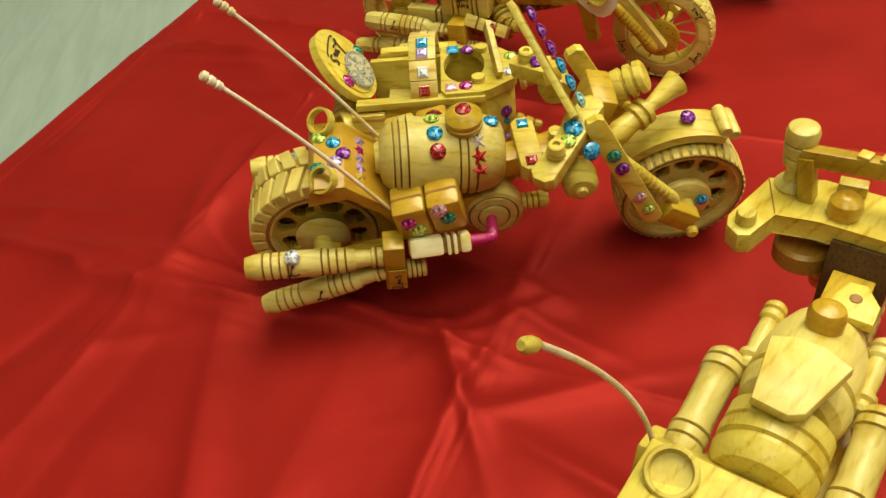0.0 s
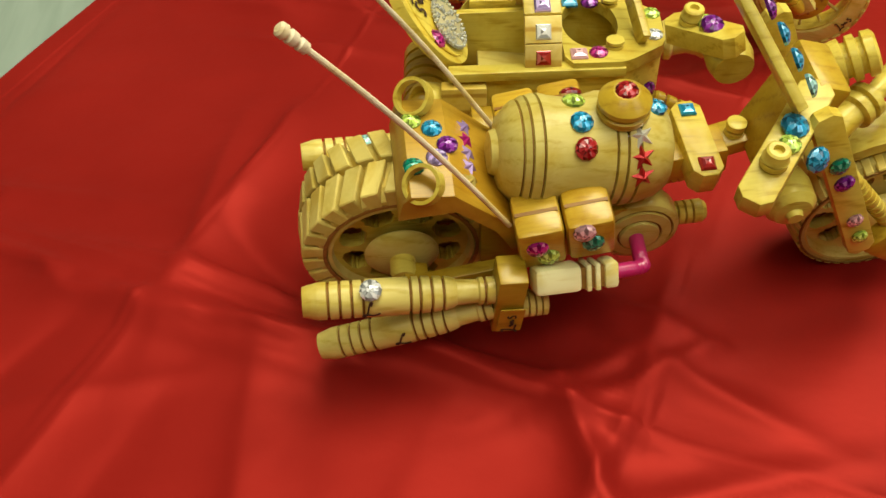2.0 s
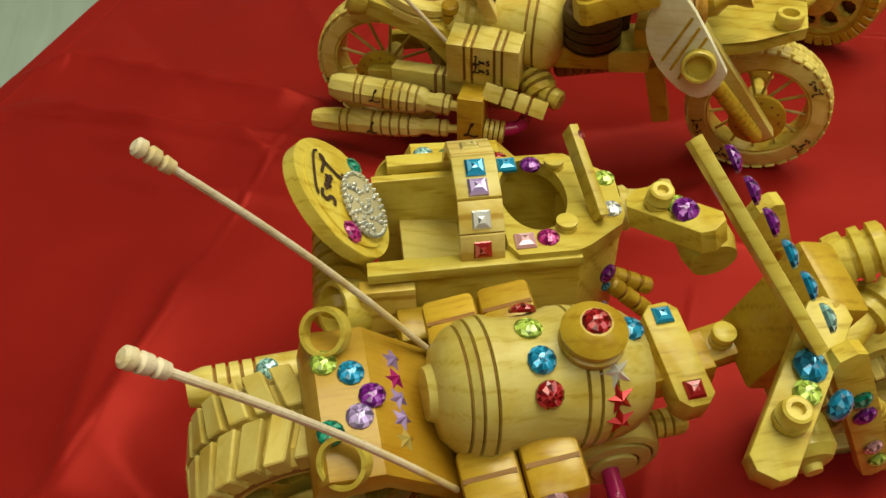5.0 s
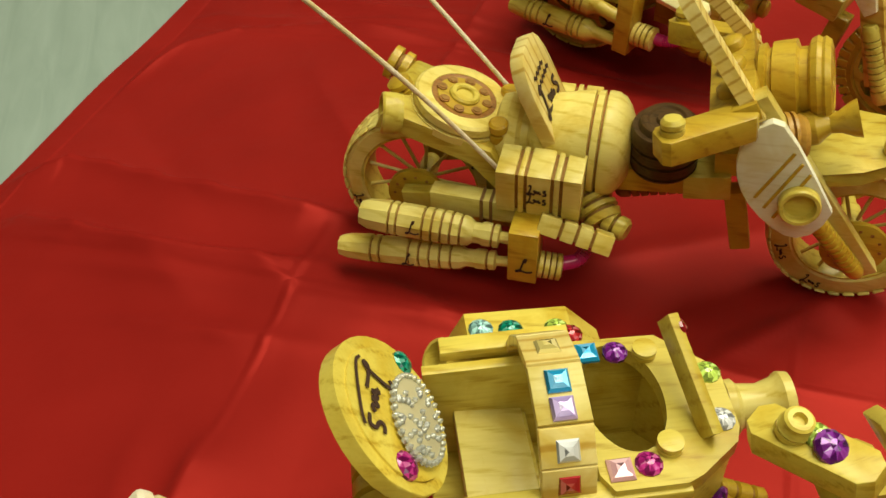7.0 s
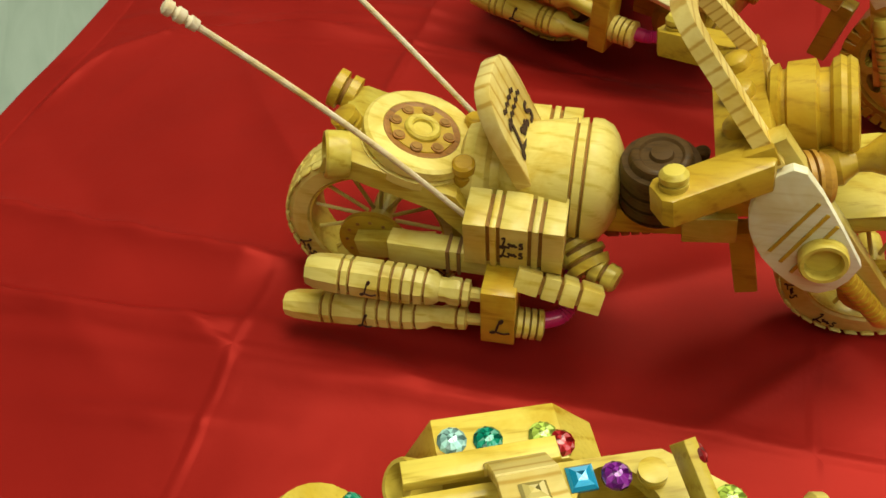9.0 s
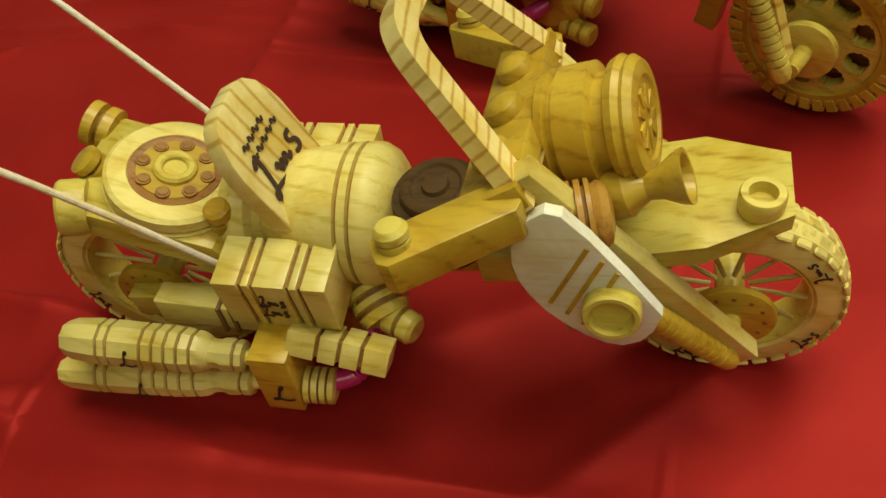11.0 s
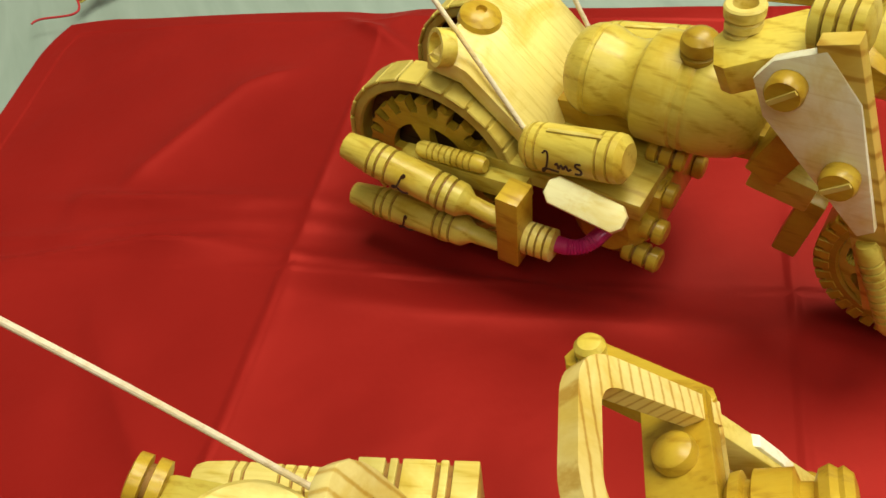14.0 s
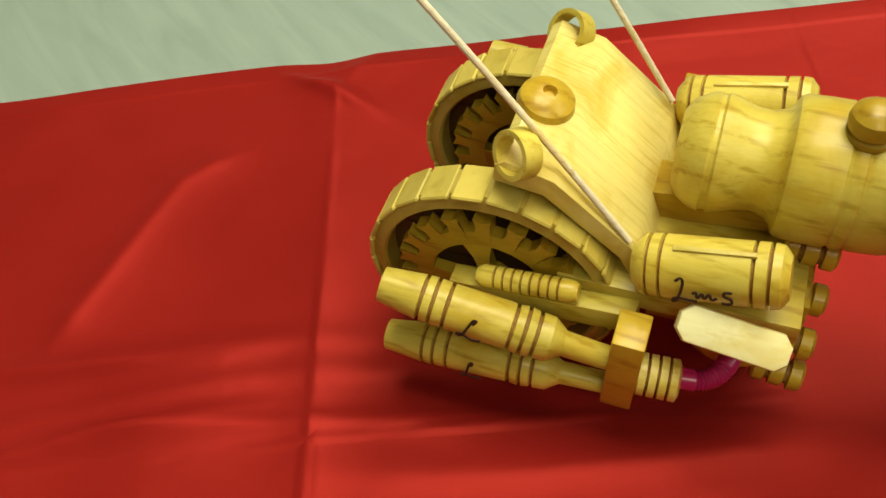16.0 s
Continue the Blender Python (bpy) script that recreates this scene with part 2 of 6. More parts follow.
    nt.links.new(b2.outputs[0], b3.inputs["Normal"])
    nt.links.new(b3.outputs[0], bsdf.inputs["Normal"])
    bsdf.inputs["Metallic"].default_value = 0.24
    bsdf.inputs["Specular IOR Level"].default_value = 0.20
    bsdf.inputs["Specular Tint"].default_value = (1.0, 0.35, 0.25, 1)
    return m


def laminate():
    m, nt, bsdf = nodes_of("pale_table_cover")
    tc = nt.nodes.new("ShaderNodeTexCoord")
    mp = nt.nodes.new("ShaderNodeMapping")
    mp.inputs["Rotation"].default_value = (0, 0, radians(25))
    mp.inputs["Scale"].default_value = (14, 2.0, 1)
    nt.links.new(tc.outputs["Object"], mp.inputs["Vector"])
    n1 = node(nt, "ShaderNodeTexNoise", Scale=6.0, Detail=6.0, Distortion=0.8)
    nt.links.new(mp.outputs[0], n1.inputs["Vector"])
    rp = ramp(nt, [(0.3, (0.245, 0.310, 0.255)), (0.7, (0.305, 0.375, 0.315))])
    nt.links.new(n1.outputs["Fac"], rp.inputs[0])
    nt.links.new(rp.outputs[0], bsdf.inputs["Base Color"])
    bump = node(nt, "ShaderNodeBump", Strength=0.15, Distance=0.001)
    nt.links.new(n1.outputs["Fac"], bump.inputs["Height"])
    nt.links.new(bump.outputs[0], bsdf.inputs["Normal"])
    bsdf.inputs["Roughness"].default_value = 0.42
    return m


SATIN, TABLE = satin(), laminate()
WALL = plain("room_paint", (0.55, 0.54, 0.46), 0.8)

# ---- shapes ----


def link(name, bm, mat, parent=None, sharp=32):
    me = bpy.data.meshes.new(name)
    if sharp > 5:
        bmesh.ops.recalc_face_normals(bm, faces=bm.faces)
    scorched = any(f.material_index == 1 for f in bm.faces)
    bm.to_mesh(me)
    bm.free()
    me.materials.append(mat)
    if scorched:
        me.materials.append(CUT)
    me.shade_smooth()
    me.set_sharp_from_angle(angle=radians(sharp))
    ob = new(name, me)
    ob.parent = parent
    return ob


def part(name, bm, mat, parent, label=""):
    return tagged(link(name, bm, mat, parent), label)


def thing(name, where, label, category, group=""):
    ob = new(name)
    ob.empty_display_size = 0.03
    ob.matrix_world = where
    return tagged(ob, label, category, group)


def basis(p, direction, up=(0, 0, 1)):
    """A pose at p whose z runs along direction."""
    z = Vector(direction).normalized()
    u = Vector(up)
    if abs(z.dot(u.normalized())) > 0.97:
        u = Vector((1, 0, 0))
    x = u.cross(z).normalized()
    y = z.cross(x)
    return Matrix(((x.x, y.x, z.x, p[0]), (x.y, y.y, z.y, p[1]), (x.z, y.z, z.z, p[2]), (0, 0, 0, 1)))


def lathe(p0, p1, profile, segs=28, bm=None):
    """A turned piece: profile rows of (share of the way from p0 to p1, radius)."""
    bm = bm or bmesh.new()
    a, b = Vector(p0), Vector(p1)
    m, length = basis(a, b - a), (b - a).length
    rings = []
    burnt = []
    for s, r, *cut in profile:
        burnt.append(bool(cut))
        if r < 1e-6:
            rings.append([bm.verts.new(m @ Vector((0, 0, s * length)))])
        else:
            rings.append([bm.verts.new(m @ Vector((r * math.cos(2 * math.pi * i / segs), r * math.sin(2 * math.pi * i / segs), s * length))) for i in range(segs)])
    for k, (one, two) in enumerate(zip(rings, rings[1:])):
        for i in range(segs):
            j = (i + 1) % segs
            if len(one) == 1 and len(two) == 1:
                continue
            if len(one) == 1:
                bm.faces.new((one[0], two[i], two[j]))
            elif len(two) == 1:
                bm.faces.new((one[i], one[j], two[0]))
            else:
                f = bm.faces.new((one[i], one[j], two[j], two[i]))
                # groove floors take the darker scorch-and-shade colour
                f.material_index = 1 if burnt[k] and burnt[k + 1] else 0
    for ring in (rings[0], rings[-1]):
        if len(ring) > 1:
            bm.faces.new(ring)
    return bm


def grooved(stops, cut=0.86, width=0.012):
    """A lathe profile: rows (share, radius) or (share, radius, 1) where a groove is cut."""
    out = []
    for row in stops:
        s, r = row[0], row[1]
        if len(row) > 2:
            out += [(s - width, r), (s - width * 0.6, r * cut, 1), (s + width * 0.6, r * cut, 1), (s + width, r)]
        else:
            out.append((s, r))
    return out


def block(centre, size, turn=(0, 0, 0), bevel=0.0008, bm=None, corner=0.0):
    """A box with eased edges; corner cuts the ends of its longest side."""
    tmp = bmesh.new()
    bmesh.ops.create_cube(tmp, size=1.0)
    bmesh.ops.scale(tmp, vec=size, verts=tmp.verts)
    if bevel:
        bmesh.ops.bevel(tmp, geom=tmp.edges[:], offset=min(bevel if bevel > 0.0015 else bevel * 0.6, min(size) * 0.3), segments=2, profile=0.5, affect="EDGES")
    m = pose(*centre, *turn)
    tmp.transform(m)
    if bm is None:
        return tmp
    join(bm, tmp)
    return bm


def join(bm, other):
    vs = {v: bm.verts.new(v.co) for v in other.verts}
    for f in other.faces:
        bm.faces.new([vs[v] for v in f.verts])
    other.free()


def board(p0, p1, width, thick, side=(0, 0, 1), bevel=0.0008, cut=0.0, bm=None):
    """A plank from p0 to p1; side is the way its thickness looks, cut bevels the corners of its ends."""
    a, b = Vector(p0), Vector(p1)
    d = (b - a)
    length = d.length
    z = d.normalized()
    t = Vector(side)
    t = (t - z * t.dot(z)).normalized()
    w = t.cross(z)
    h = width / 2
    if cut:
        outline = [(0, -h + cut), (cut, -h), (length - cut, -h), (length, -h + cut), (length, h - cut), (length - cut, h), (cut, h), (0, h - cut)]
    else:
        outline = [(0, -h), (length, -h), (length, h), (0, h)]
    m = Matrix(((z.x, w.x, t.x, a.x), (z.y, w.y, t.y, a.y), (z.z, w.z, t.z, a.z), (0, 0, 0, 1)))
    tmp = prism(outline, thick, m, bevel)
    if bm is None:
        return tmp
    join(bm, tmp)
    return bm


def prism(outline, thick, m, bevel=0.0006):
    """A plate of that outline (in the x, y of m), thick along m's z, centred on it."""
    bm = bmesh.new()
    lo = [bm.verts.new((x, y, -thick / 2)) for x, y in outline]
    hi = [bm.verts.new((x, y, thick / 2)) for x, y in outline]
    n = len(outline)
    bm.faces.new(lo[::-1])
    bm.faces.new(hi)
    for i in range(n):
        bm.faces.new((lo[i], lo[(i + 1) % n], hi[(i + 1) % n], hi[i]))
    if bevel:
        edges = [e for e in bm.edges if (e.verts[0] in lo) == (e.verts[1] in lo)]
        bmesh.ops.bevel(bm, geom=edges, offset=min(bevel * 0.5, thick * 0.3), segments=2, profile=0.5, affect="EDGES", clamp_overlap=True)
    bm.transform(m)
    return bm


def side_plate(outline, y0, y1, bevel=0.0006):
    """A plate whose outline lies in x, z and that reaches from y0 to y1."""
    m = Matrix(((1, 0, 0, 0), (0, 0, -1, (y0 + y1) / 2), (0, 1, 0, 0), (0, 0, 0, 1)))
    return prism(outline, abs(y1 - y0), m, bevel)


def ring_plate(outer, inner, thick, m, bevel=0.0004):
    """A flat ring between two closed outlines of the same number of points."""
    bm = bmesh.new()
    n = len(outer)
    lo, li = [bm.verts.new((x, y, -thick / 2)) for x, y in outer], [bm.verts.new((x, y, -thick / 2)) for x, y in inner]
    ho, hi = [bm.verts.new((x, y, thick / 2)) for x, y in outer], [bm.verts.new((x, y, thick / 2)) for x, y in inner]
    for i in range(n):
        j = (i + 1) % n
        bm.faces.new((lo[i], li[i], li[j], lo[j]))
        bm.faces.new((ho[i], ho[j], hi[j], hi[i]))
        bm.faces.new((lo[i], lo[j], ho[j], ho[i]))
        bm.faces.new((li[i], hi[i], hi[j], li[j]))
    bm.transform(m)
    return bm


def tube(points, r, segs=12, bm=None, radii=None):
    bm = bm or bmesh.new()
    pts = [Vector(p) for p in points]
    rings = []
    for k, p in enumerate(pts):
        d = (pts[min(k + 1, len(pts) - 1)] - pts[max(k - 1, 0)])
        m = basis(p, d, up=(0.13, 0.31, 0.94))
        rr = radii[k] if radii else r
        rings.append([bm.verts.new(m @ Vector((rr * math.cos(2 * math.pi * i / segs), rr * math.sin(2 * math.pi * i / segs), 0))) for i in range(segs)])
    for one, two in zip(rings, rings[1:]):
        for i in range(segs):
            j = (i + 1) % segs
            bm.faces.new((one[i], one[j], two[j], two[i]))
    bm.faces.new(rings[0])
    bm.faces.new(rings[-1])
    return bm


def circle(r, n=32, squash=1.0):
    return [(r * math.cos(2 * math.pi * i / n), r * squash * math.sin(2 * math.pi * i / n)) for i in range(n)]


def ring(p, axis, outer, inner, length, segs=24):
    """A short turned tube, open at the end that axis points to, with a floor."""
    bm = bmesh.new()
    m = basis(p, axis)
    prof = [(-length, 0), (-length, outer * 0.92), (-length * 0.6, outer), (length * 0.25, outer), (length * 0.4, outer * 0.93), (length * 0.4, inner), (-length * 0.35, inner * 0.9), (-length * 0.35, 0)]
    rings = []
    for z, r in prof:
        rings.append([bm.verts.new(m @ Vector((r * math.cos(2 * math.pi * i / segs), r * math.sin(2 * math.pi * i / segs), z))) for i in range(segs if r else 1)])
    for one, two in zip(rings, rings[1:]):
        for i in range(segs):
            j = (i + 1) % segs
            if len(one) == 1:
                bm.faces.new((one[0], two[i], two[j]))
            elif len(two) == 1:
                bm.faces.new((one[i], one[j], two[0]))
            else:
                bm.faces.new((one[i], one[j], two[j], two[i]))
    return bm


def stone(parent, colour, p, normal, r=0.0038, square=False, label=""):
    """A faceted stone glued on at p."""
    bm = bmesh.new()
    m = basis(p, normal)
    n = 4 if square else 12
    turn = math.pi / 4 if square else 0.0
    rr = r * 1.25 if square else r
    levels = [(-0.0006, rr), (r * 0.10, rr), (r * 0.32, rr * 0.78), (r * (0.44 if square else 0.50), rr * (0.36 if square else 0.34))]
    loops = []
    for k, (z, q) in enumerate(levels):
        ph = turn + (math.pi / n if k == 2 and not square else 0)
        loops.append([bm.verts.new(m @ Vector((q * math.cos(ph + 2 * math.pi * i / n), q * math.sin(ph + 2 * math.pi * i / n), z))) for i in range(n)])
    for i in range(n):
        j = (i + 1) % n
        bm.faces.new((loops[0][i], loops[0][j], loops[1][j], loops[1][i]))
        if square:
            bm.faces.new((loops[1][i], loops[1][j], loops[2][j], loops[2][i]))
            bm.faces.new((loops[2][i], loops[2][j], loops[3][j], loops[3][i]))
        else:
            bm.faces.new((loops[1][i], loops[1][j], loops[2][i]))
            bm.faces.new((loops[1][j], loops[2][j], loops[2][i]))
            bm.faces.new((loops[2][i], loops[3][j], loops[3][i]))
            bm.faces.new((loops[2][i], loops[2][j], loops[3][j]))
    tip = bm.verts.new(m @ Vector((0, 0, r * (0.48 if square else 0.56))))
    for i in range(n):
        bm.faces.new((loops[3][i], loops[3][(i + 1) % n], tip))
    bm.faces.new(loops[0][::-1])
    bmesh.ops.recalc_face_normals(bm, faces=bm.faces)
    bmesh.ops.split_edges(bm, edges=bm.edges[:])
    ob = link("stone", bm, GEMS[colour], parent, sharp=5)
    return tagged(ob, label or colour + (" square" if square else " round") + " faceted stone")


def star(parent, colour, p, normal, r=0.0045, turn=0.0):
    bm = bmesh.new()
    m = basis(p, normal)
    out = []
    for i in range(10):
        q = r if i % 2 == 0 else r * 0.42
        a = turn + math.pi * i / 5
        out.append(bm.verts.new(m @ Vector((q * math.cos(a), q * math.sin(a), -0.0004))))
    top = bm.verts.new(m @ Vector((0, 0, 0.0016)))
    for i in range(10):
        bm.faces.new((out[i], out[(i + 1) % 10], top))
    bm.faces.new(out[::-1])
    bmesh.ops.recalc_face_normals(bm, faces=bm.faces)
    return tagged(link("star", bm, FOIL[colour], parent, sharp=5), colour + " star sticker")


def marks(parent, p, normal, along, bars, name="marking"):
    """Scorched strokes on a surface: bars of (u, v, length, degrees, width) round p."""
    n = Vector(normal).normalized()
    u = Vector(along)
    u = (u - n * u.dot(n)).normalized()
    v = n.cross(u)
    bm = bmesh.new()
    for a, b, length, deg, w in bars:
        w *= 0.75
        c = Vector(p) + u * a + v * b + n * 0.0003
        d = u * math.cos(radians(deg)) + v * math.sin(radians(deg))
        board(c - d * length / 2, c + d * length / 2, w, 0.0005, side=n, bevel=0, cut=w * 0.3, bm=bm)
    return part(name, bm, INK, parent, "dark scorched pen strokes")


def scrawl(parent, p, normal, along, size, lines, width=0.0007, name="marking", drop=None):
    """Curved pen strokes on a surface: each a chain of (u, v) in units of size, eased into a ribbon."""
    n = Vector(normal).normalized()
    u = Vector(along)
    u = (u - n * u.dot(n)).normalized()
    v = n.cross(u)
    bm = bmesh.new()
    for chain in lines:
        pts = [Vector(q) for q in chain]
        for _ in range(2):
            pts = [pts[0]] + [q for a, b in zip(pts, pts[1:]) for q in (a.lerp(b, 0.25), a.lerp(b, 0.75))] + [pts[-1]]
        rows = []
        for k, q in enumerate(pts):
            d = (pts[min(k + 1, len(pts) - 1)] - pts[max(k - 1, 0)]).normalized()
            side = Vector((-d.y, d.x)) * width * 0.5 / size
            sink = drop(q.y * size) if drop else 0.0
            rows.append([bm.verts.new(Vector(p) + (u * e.x + v * e.y) * size + n * (0.00035 - sink)) for e in (q + side, q - side)])
        for a, b in zip(rows, rows[1:]):
            bm.faces.new((a[0], a[1], b[1], b[0]))
    ext = bmesh.ops.extrude_face_region(bm, geom=bm.faces[:])
    bmesh.ops.translate(bm, vec=n * 0.00025, verts=[g for g in ext["geom"] if isinstance(g, bmesh.types.BMVert)])
    return part(name, bm, INK, parent, "dark scorched pen strokes")


FLOURISH = [[(-1.0, 0.55), (-0.8, 0.75), (-0.72, 0.5), (-0.95, -0.35), (-1.15, -0.45), (-1.05, -0.2), (-0.3, -0.35)],
            [(-0.45, 0.0), (-0.32, 0.15), (-0.30, -0.25), (-0.12, 0.12), (-0.08, -0.25), (0.12, 0.12), (0.16, -0.25), (0.35, -0.1)],
            [(0.85, 0.2), (0.6, 0.22), (0.55, 0.02), (0.85, -0.1), (0.82, -0.35), (0.5, -0.32)]]
SMALL_HOOK = [[(0.10, 0.50), (0.27, 0.85), (0.08, 0.82), (-0.08, 0.15), (-0.22, -0.40), (-0.55, -0.38), (-0.25, -0.22), (0.25, -0.42), (0.65, -0.25)]]
ROWS = [[(-0.9 + 0.36 * k, r + 0.10), (-0.8 + 0.36 * k, r + 0.26), (-0.72 + 0.36 * k, r), (-0.62 + 0.36 * k, r + 0.16)] for r in (0.25, 0.62) for k in range(5 if r < 0.5 else 4)]


def wheel_tyre(parent, c, r, w, inner, blocks, name="tyre", mat=None, rows=2, slant=0.35, depth=0.0022, gap=0.22, side=0.006):
    """A wooden tyre round the y axis with raised tread blocks."""
    mat = mat or TREAD
    bm = bmesh.new()
    base = r - depth
    prof = [(-w / 2 + 0.001, inner), (-w / 2, inner + 0.0008), (-w / 2, base - 0.0035), (-w * 0.36, base), (w * 0.36, base), (w / 2, base - 0.0035), (w / 2, inner + 0.0008), (w / 2 - 0.001, inner)]
    segs = 64
    loops = [[bm.verts.new((c[0] + q * math.cos(2 * math.pi * i / segs), c[1] + y, c[2] + q * math.sin(2 * math.pi * i / segs))) for i in range(segs)] for y, q in prof]
    for k in range(len(prof)):
        one, two = loops[k], loops[(k + 1) % len(prof)]
        for i in range(segs):
            j = (i + 1) % segs
            bm.faces.new((one[i], one[j], two[j], two[i]))
    tyre = part(name, bm, mat, parent, "carved wooden tyre with raised tread blocks")
    step = 2 * math.pi / blocks
    for row in range(rows):
        y0, y1 = (-w / 2 - 0.0003, w / 2 + 0.0003) if rows == 1 else ((-w / 2 - 0.0004, -0.0007), (0.0007, w / 2 + 0.0004))[row]
        bm = bmesh.new()
        vs = []
        for y, first in ((y0, True), (y1, False)):
            sk = slant * step * (1 if (row == 0) == first else 0)
            edge = abs(y) > w * 0.45
            for rad in (base - (side if edge else 0.001), r - (0.0012 if edge else 0)):
                for a in (sk, step * (1 - gap) + sk):
                    vs.append(bm.verts.new((rad * math.cos(a), y, rad * math.sin(a))))
        l0, l1, l2, l3, h0, h1, h2, h3 = vs
        for f in ((l0, l1, l3, l2), (h0, h2, h3, h1), (l2, l3, h3, h2), (l0, h0, h1, l1), (l0, l2, h2, h0), (l1, h1, h3, l3)):
            bm.faces.new(f)
        bmesh.ops.bevel(bm, geom=bm.edges[:], offset=0.0005, segments=1, profile=0.5, affect="EDGES")
        first = link("tread_block", bm, mat, tyre)
        for i in range(blocks):
            ob = first if i == 0 else new("tread_block", first.data)
            ob.parent = tyre
            ob.matrix_basis = Matrix.Translation(c) @ Matrix.Rotation(-step * (i + 0.5 * row), 4, "Y")
    return tyre


def scatter(parent, name, bm, mat, poses):
    """Alike small pieces that share one mesh."""
    first = link(name, bm, mat, parent)
    for k, m in enumerate(poses):
        ob = first if k == 0 else new(name, first.data)
        ob.parent = parent
        ob.matrix_basis = m
    return first


def y_disc(parent, name, c, r, y0, y1, mat, profile=None, label="", segs=36):
    """A turned disc whose axis is y, from y0 (outer) to y1."""
    prof = profile or [(0, r * 0.9), (0.12, r), (0.9, r), (1, r * 0.95)]
    return part(name, lathe((c[0], y0, c[2]), (c[0], y1, c[2]), prof, segs), mat, parent, label)


def holed_disc(c, r_in, r_out, n, y, thick, spoke):
    """A wheel disc in one piece with n rounded openings round its hub."""
    bm = bmesh.new()
    per, rows = 22, 14
    total = n * per
    radii = [r_in * 0.3, r_in] + [r_in + (r_out * 0.93 - r_in) * k / rows for k in range(1, rows + 1)] + [r_out]
    grid = [[bm.verts.new((c[0] + q * math.cos(2 * math.pi * i / total), y - thick / 2, c[2] + q * math.sin(2 * math.pi * i / total))) for i in range(total)] for q in radii]
    for k in range(len(radii) - 1):
        for i in range(total):
            a, b = ((i % per) + 0.5 - per / 2) / (per * 0.39), (k - 1 + 0.5 - rows / 2) / (rows * 0.44)
            if 1 <= k <= rows and abs(a) ** 2.6 + abs(b) ** 2.6 < 1:
                continue
            j = (i + 1) % total
            bm.faces.new((grid[k][i], grid[k][j], grid[k + 1][j], grid[k + 1][i]))
    bmesh.ops.delete(bm, geom=[v for v in bm.verts if not v.link_faces], context="VERTS")
    ext = bmesh.ops.extrude_face_region(bm, geom=bm.faces[:])
    bmesh.ops.translate(bm, vec=(0, thick, 0), verts=[g for g in ext["geom"] if isinstance(g, bmesh.types.BMVert)])
    return bm


def spokes(parent, c, r0, r1, n, y, r=0.0008):
    return scatter(parent, "spoke", tube([(r0, y * 0.4, 0), (r1, y, 0)], r, 8), PALE, [Matrix.Translation((c[0], 0, c[2])) @ Matrix.Rotation(-2 * math.pi * i / n, 4, "Y") for i in range(n)])


def drilled(parent, c, at, n, y, r, mat, depth=0.0025):
    """A ring of small dark plugs, coloured as the shade in drilled holes."""
    bm = lathe((at, y, 0), (at, y + depth, 0), [(0, 0), (0, r), (1, r), (1, 0)], 10)
    return scatter(parent, "drilled_hole", bm, mat, [Matrix.Translation((c[0], 0, c[2])) @ Matrix.Rotation(-2 * math.pi * i / n, 4, "Y") for i in range(n)])


def muffler(parent, rear, front, r, mat=None, style=0, label=""):
    if style == 0:      # many rings
        stops = [(0, 0), (0, r * 0.80), (0.07, r * 0.98), (0.08, r), (0.13, r, 1), (0.19, r, 1), (0.25, r, 1), (0.31, r, 1), (0.33, r * 1.02), (0.52, r * 1.02), (0.55, r, 1), (0.60, r, 1), (0.66, r * 0.96, 1), (0.72, r * 0.92, 1), (0.78, r * 0.80), (0.79, r * 0.70), (0.90, r * 0.64), (0.91, r * 0.75), (0.94, r * 0.74, 1), (0.99, r * 0.74), (1, 0)]
    elif style == 1:    # stout with an octagon feel
        stops = [(0, 0), (0, r * 0.72), (0.05, r * 0.9), (0.18, r), (0.20, r, 1), (0.25, r, 1), (0.30, r), (0.40, r), (0.42, r, 1), (0.48, r, 1), (0.54, r, 1), (0.60, r * 0.98, 1), (0.66, r * 0.92, 1), (0.71, r * 0.84), (0.74, r * 0.62), (0.78, r * 0.62), (0.80, r * 0.72), (0.86, r * 0.7, 1), (0.90, r * 0.68), (0.91, r * 0.35), (1, r * 0.35), (1, 0)]
    else:               # smooth, with a long pale neck
        stops = [(0, 0), (0, r * 0.76), (0.16, r * 0.98), (0.18, r, 1), (0.23, r * 1.02, 1), (0.29, r, 1), (0.32, r), (0.54, r * 1.02), (0.57, r, 1), (0.62, r * 1.06, 1), (0.67, r, 1), (0.73, r * 0.98), (0.78, r * 0.62), (0.79, r * 0.56), (1, r * 0.52), (1, 0)]
    return part("muffler", lathe(rear, front, grooved(stops, 0.84, 0.009), 9 if style == 1 else 28), mat or PINE, parent, label or "turned wooden silencer with cut rings")


def antenna(parent, base, tip, bend=0.0):
    a, b = Vector(base), Vector(tip)
    b = b - (b - a).normalized() * 0.009
    pts = []
    for k in range(13):
        s = k / 12
        p = a.lerp(b, s)
        p.z += bend * math.sin(math.pi * s)
        pts.append(p)
    rod = part("antenna", tube(pts, 0.0010, 10), STICK, parent, "thin bare wooden rod")
    d = (pts[-1] - pts[-2]).normalized()
    part("tip", lathe(pts[-1] - d * 0.001, pts[-1] + d * 0.0095, [(0, 0.0010), (0.03, 0.0018), (0.26, 0.0020), (0.31, 0.0014), (0.37, 0.0014), (0.42, 0.0021), (0.62, 0.0022), (0.67, 0.0015), (0.73, 0.0015), (0.78, 0.0023), (0.94, 0.0022), (1, 0.0014), (1, 0)], 16), STICK, rod)
    return rod


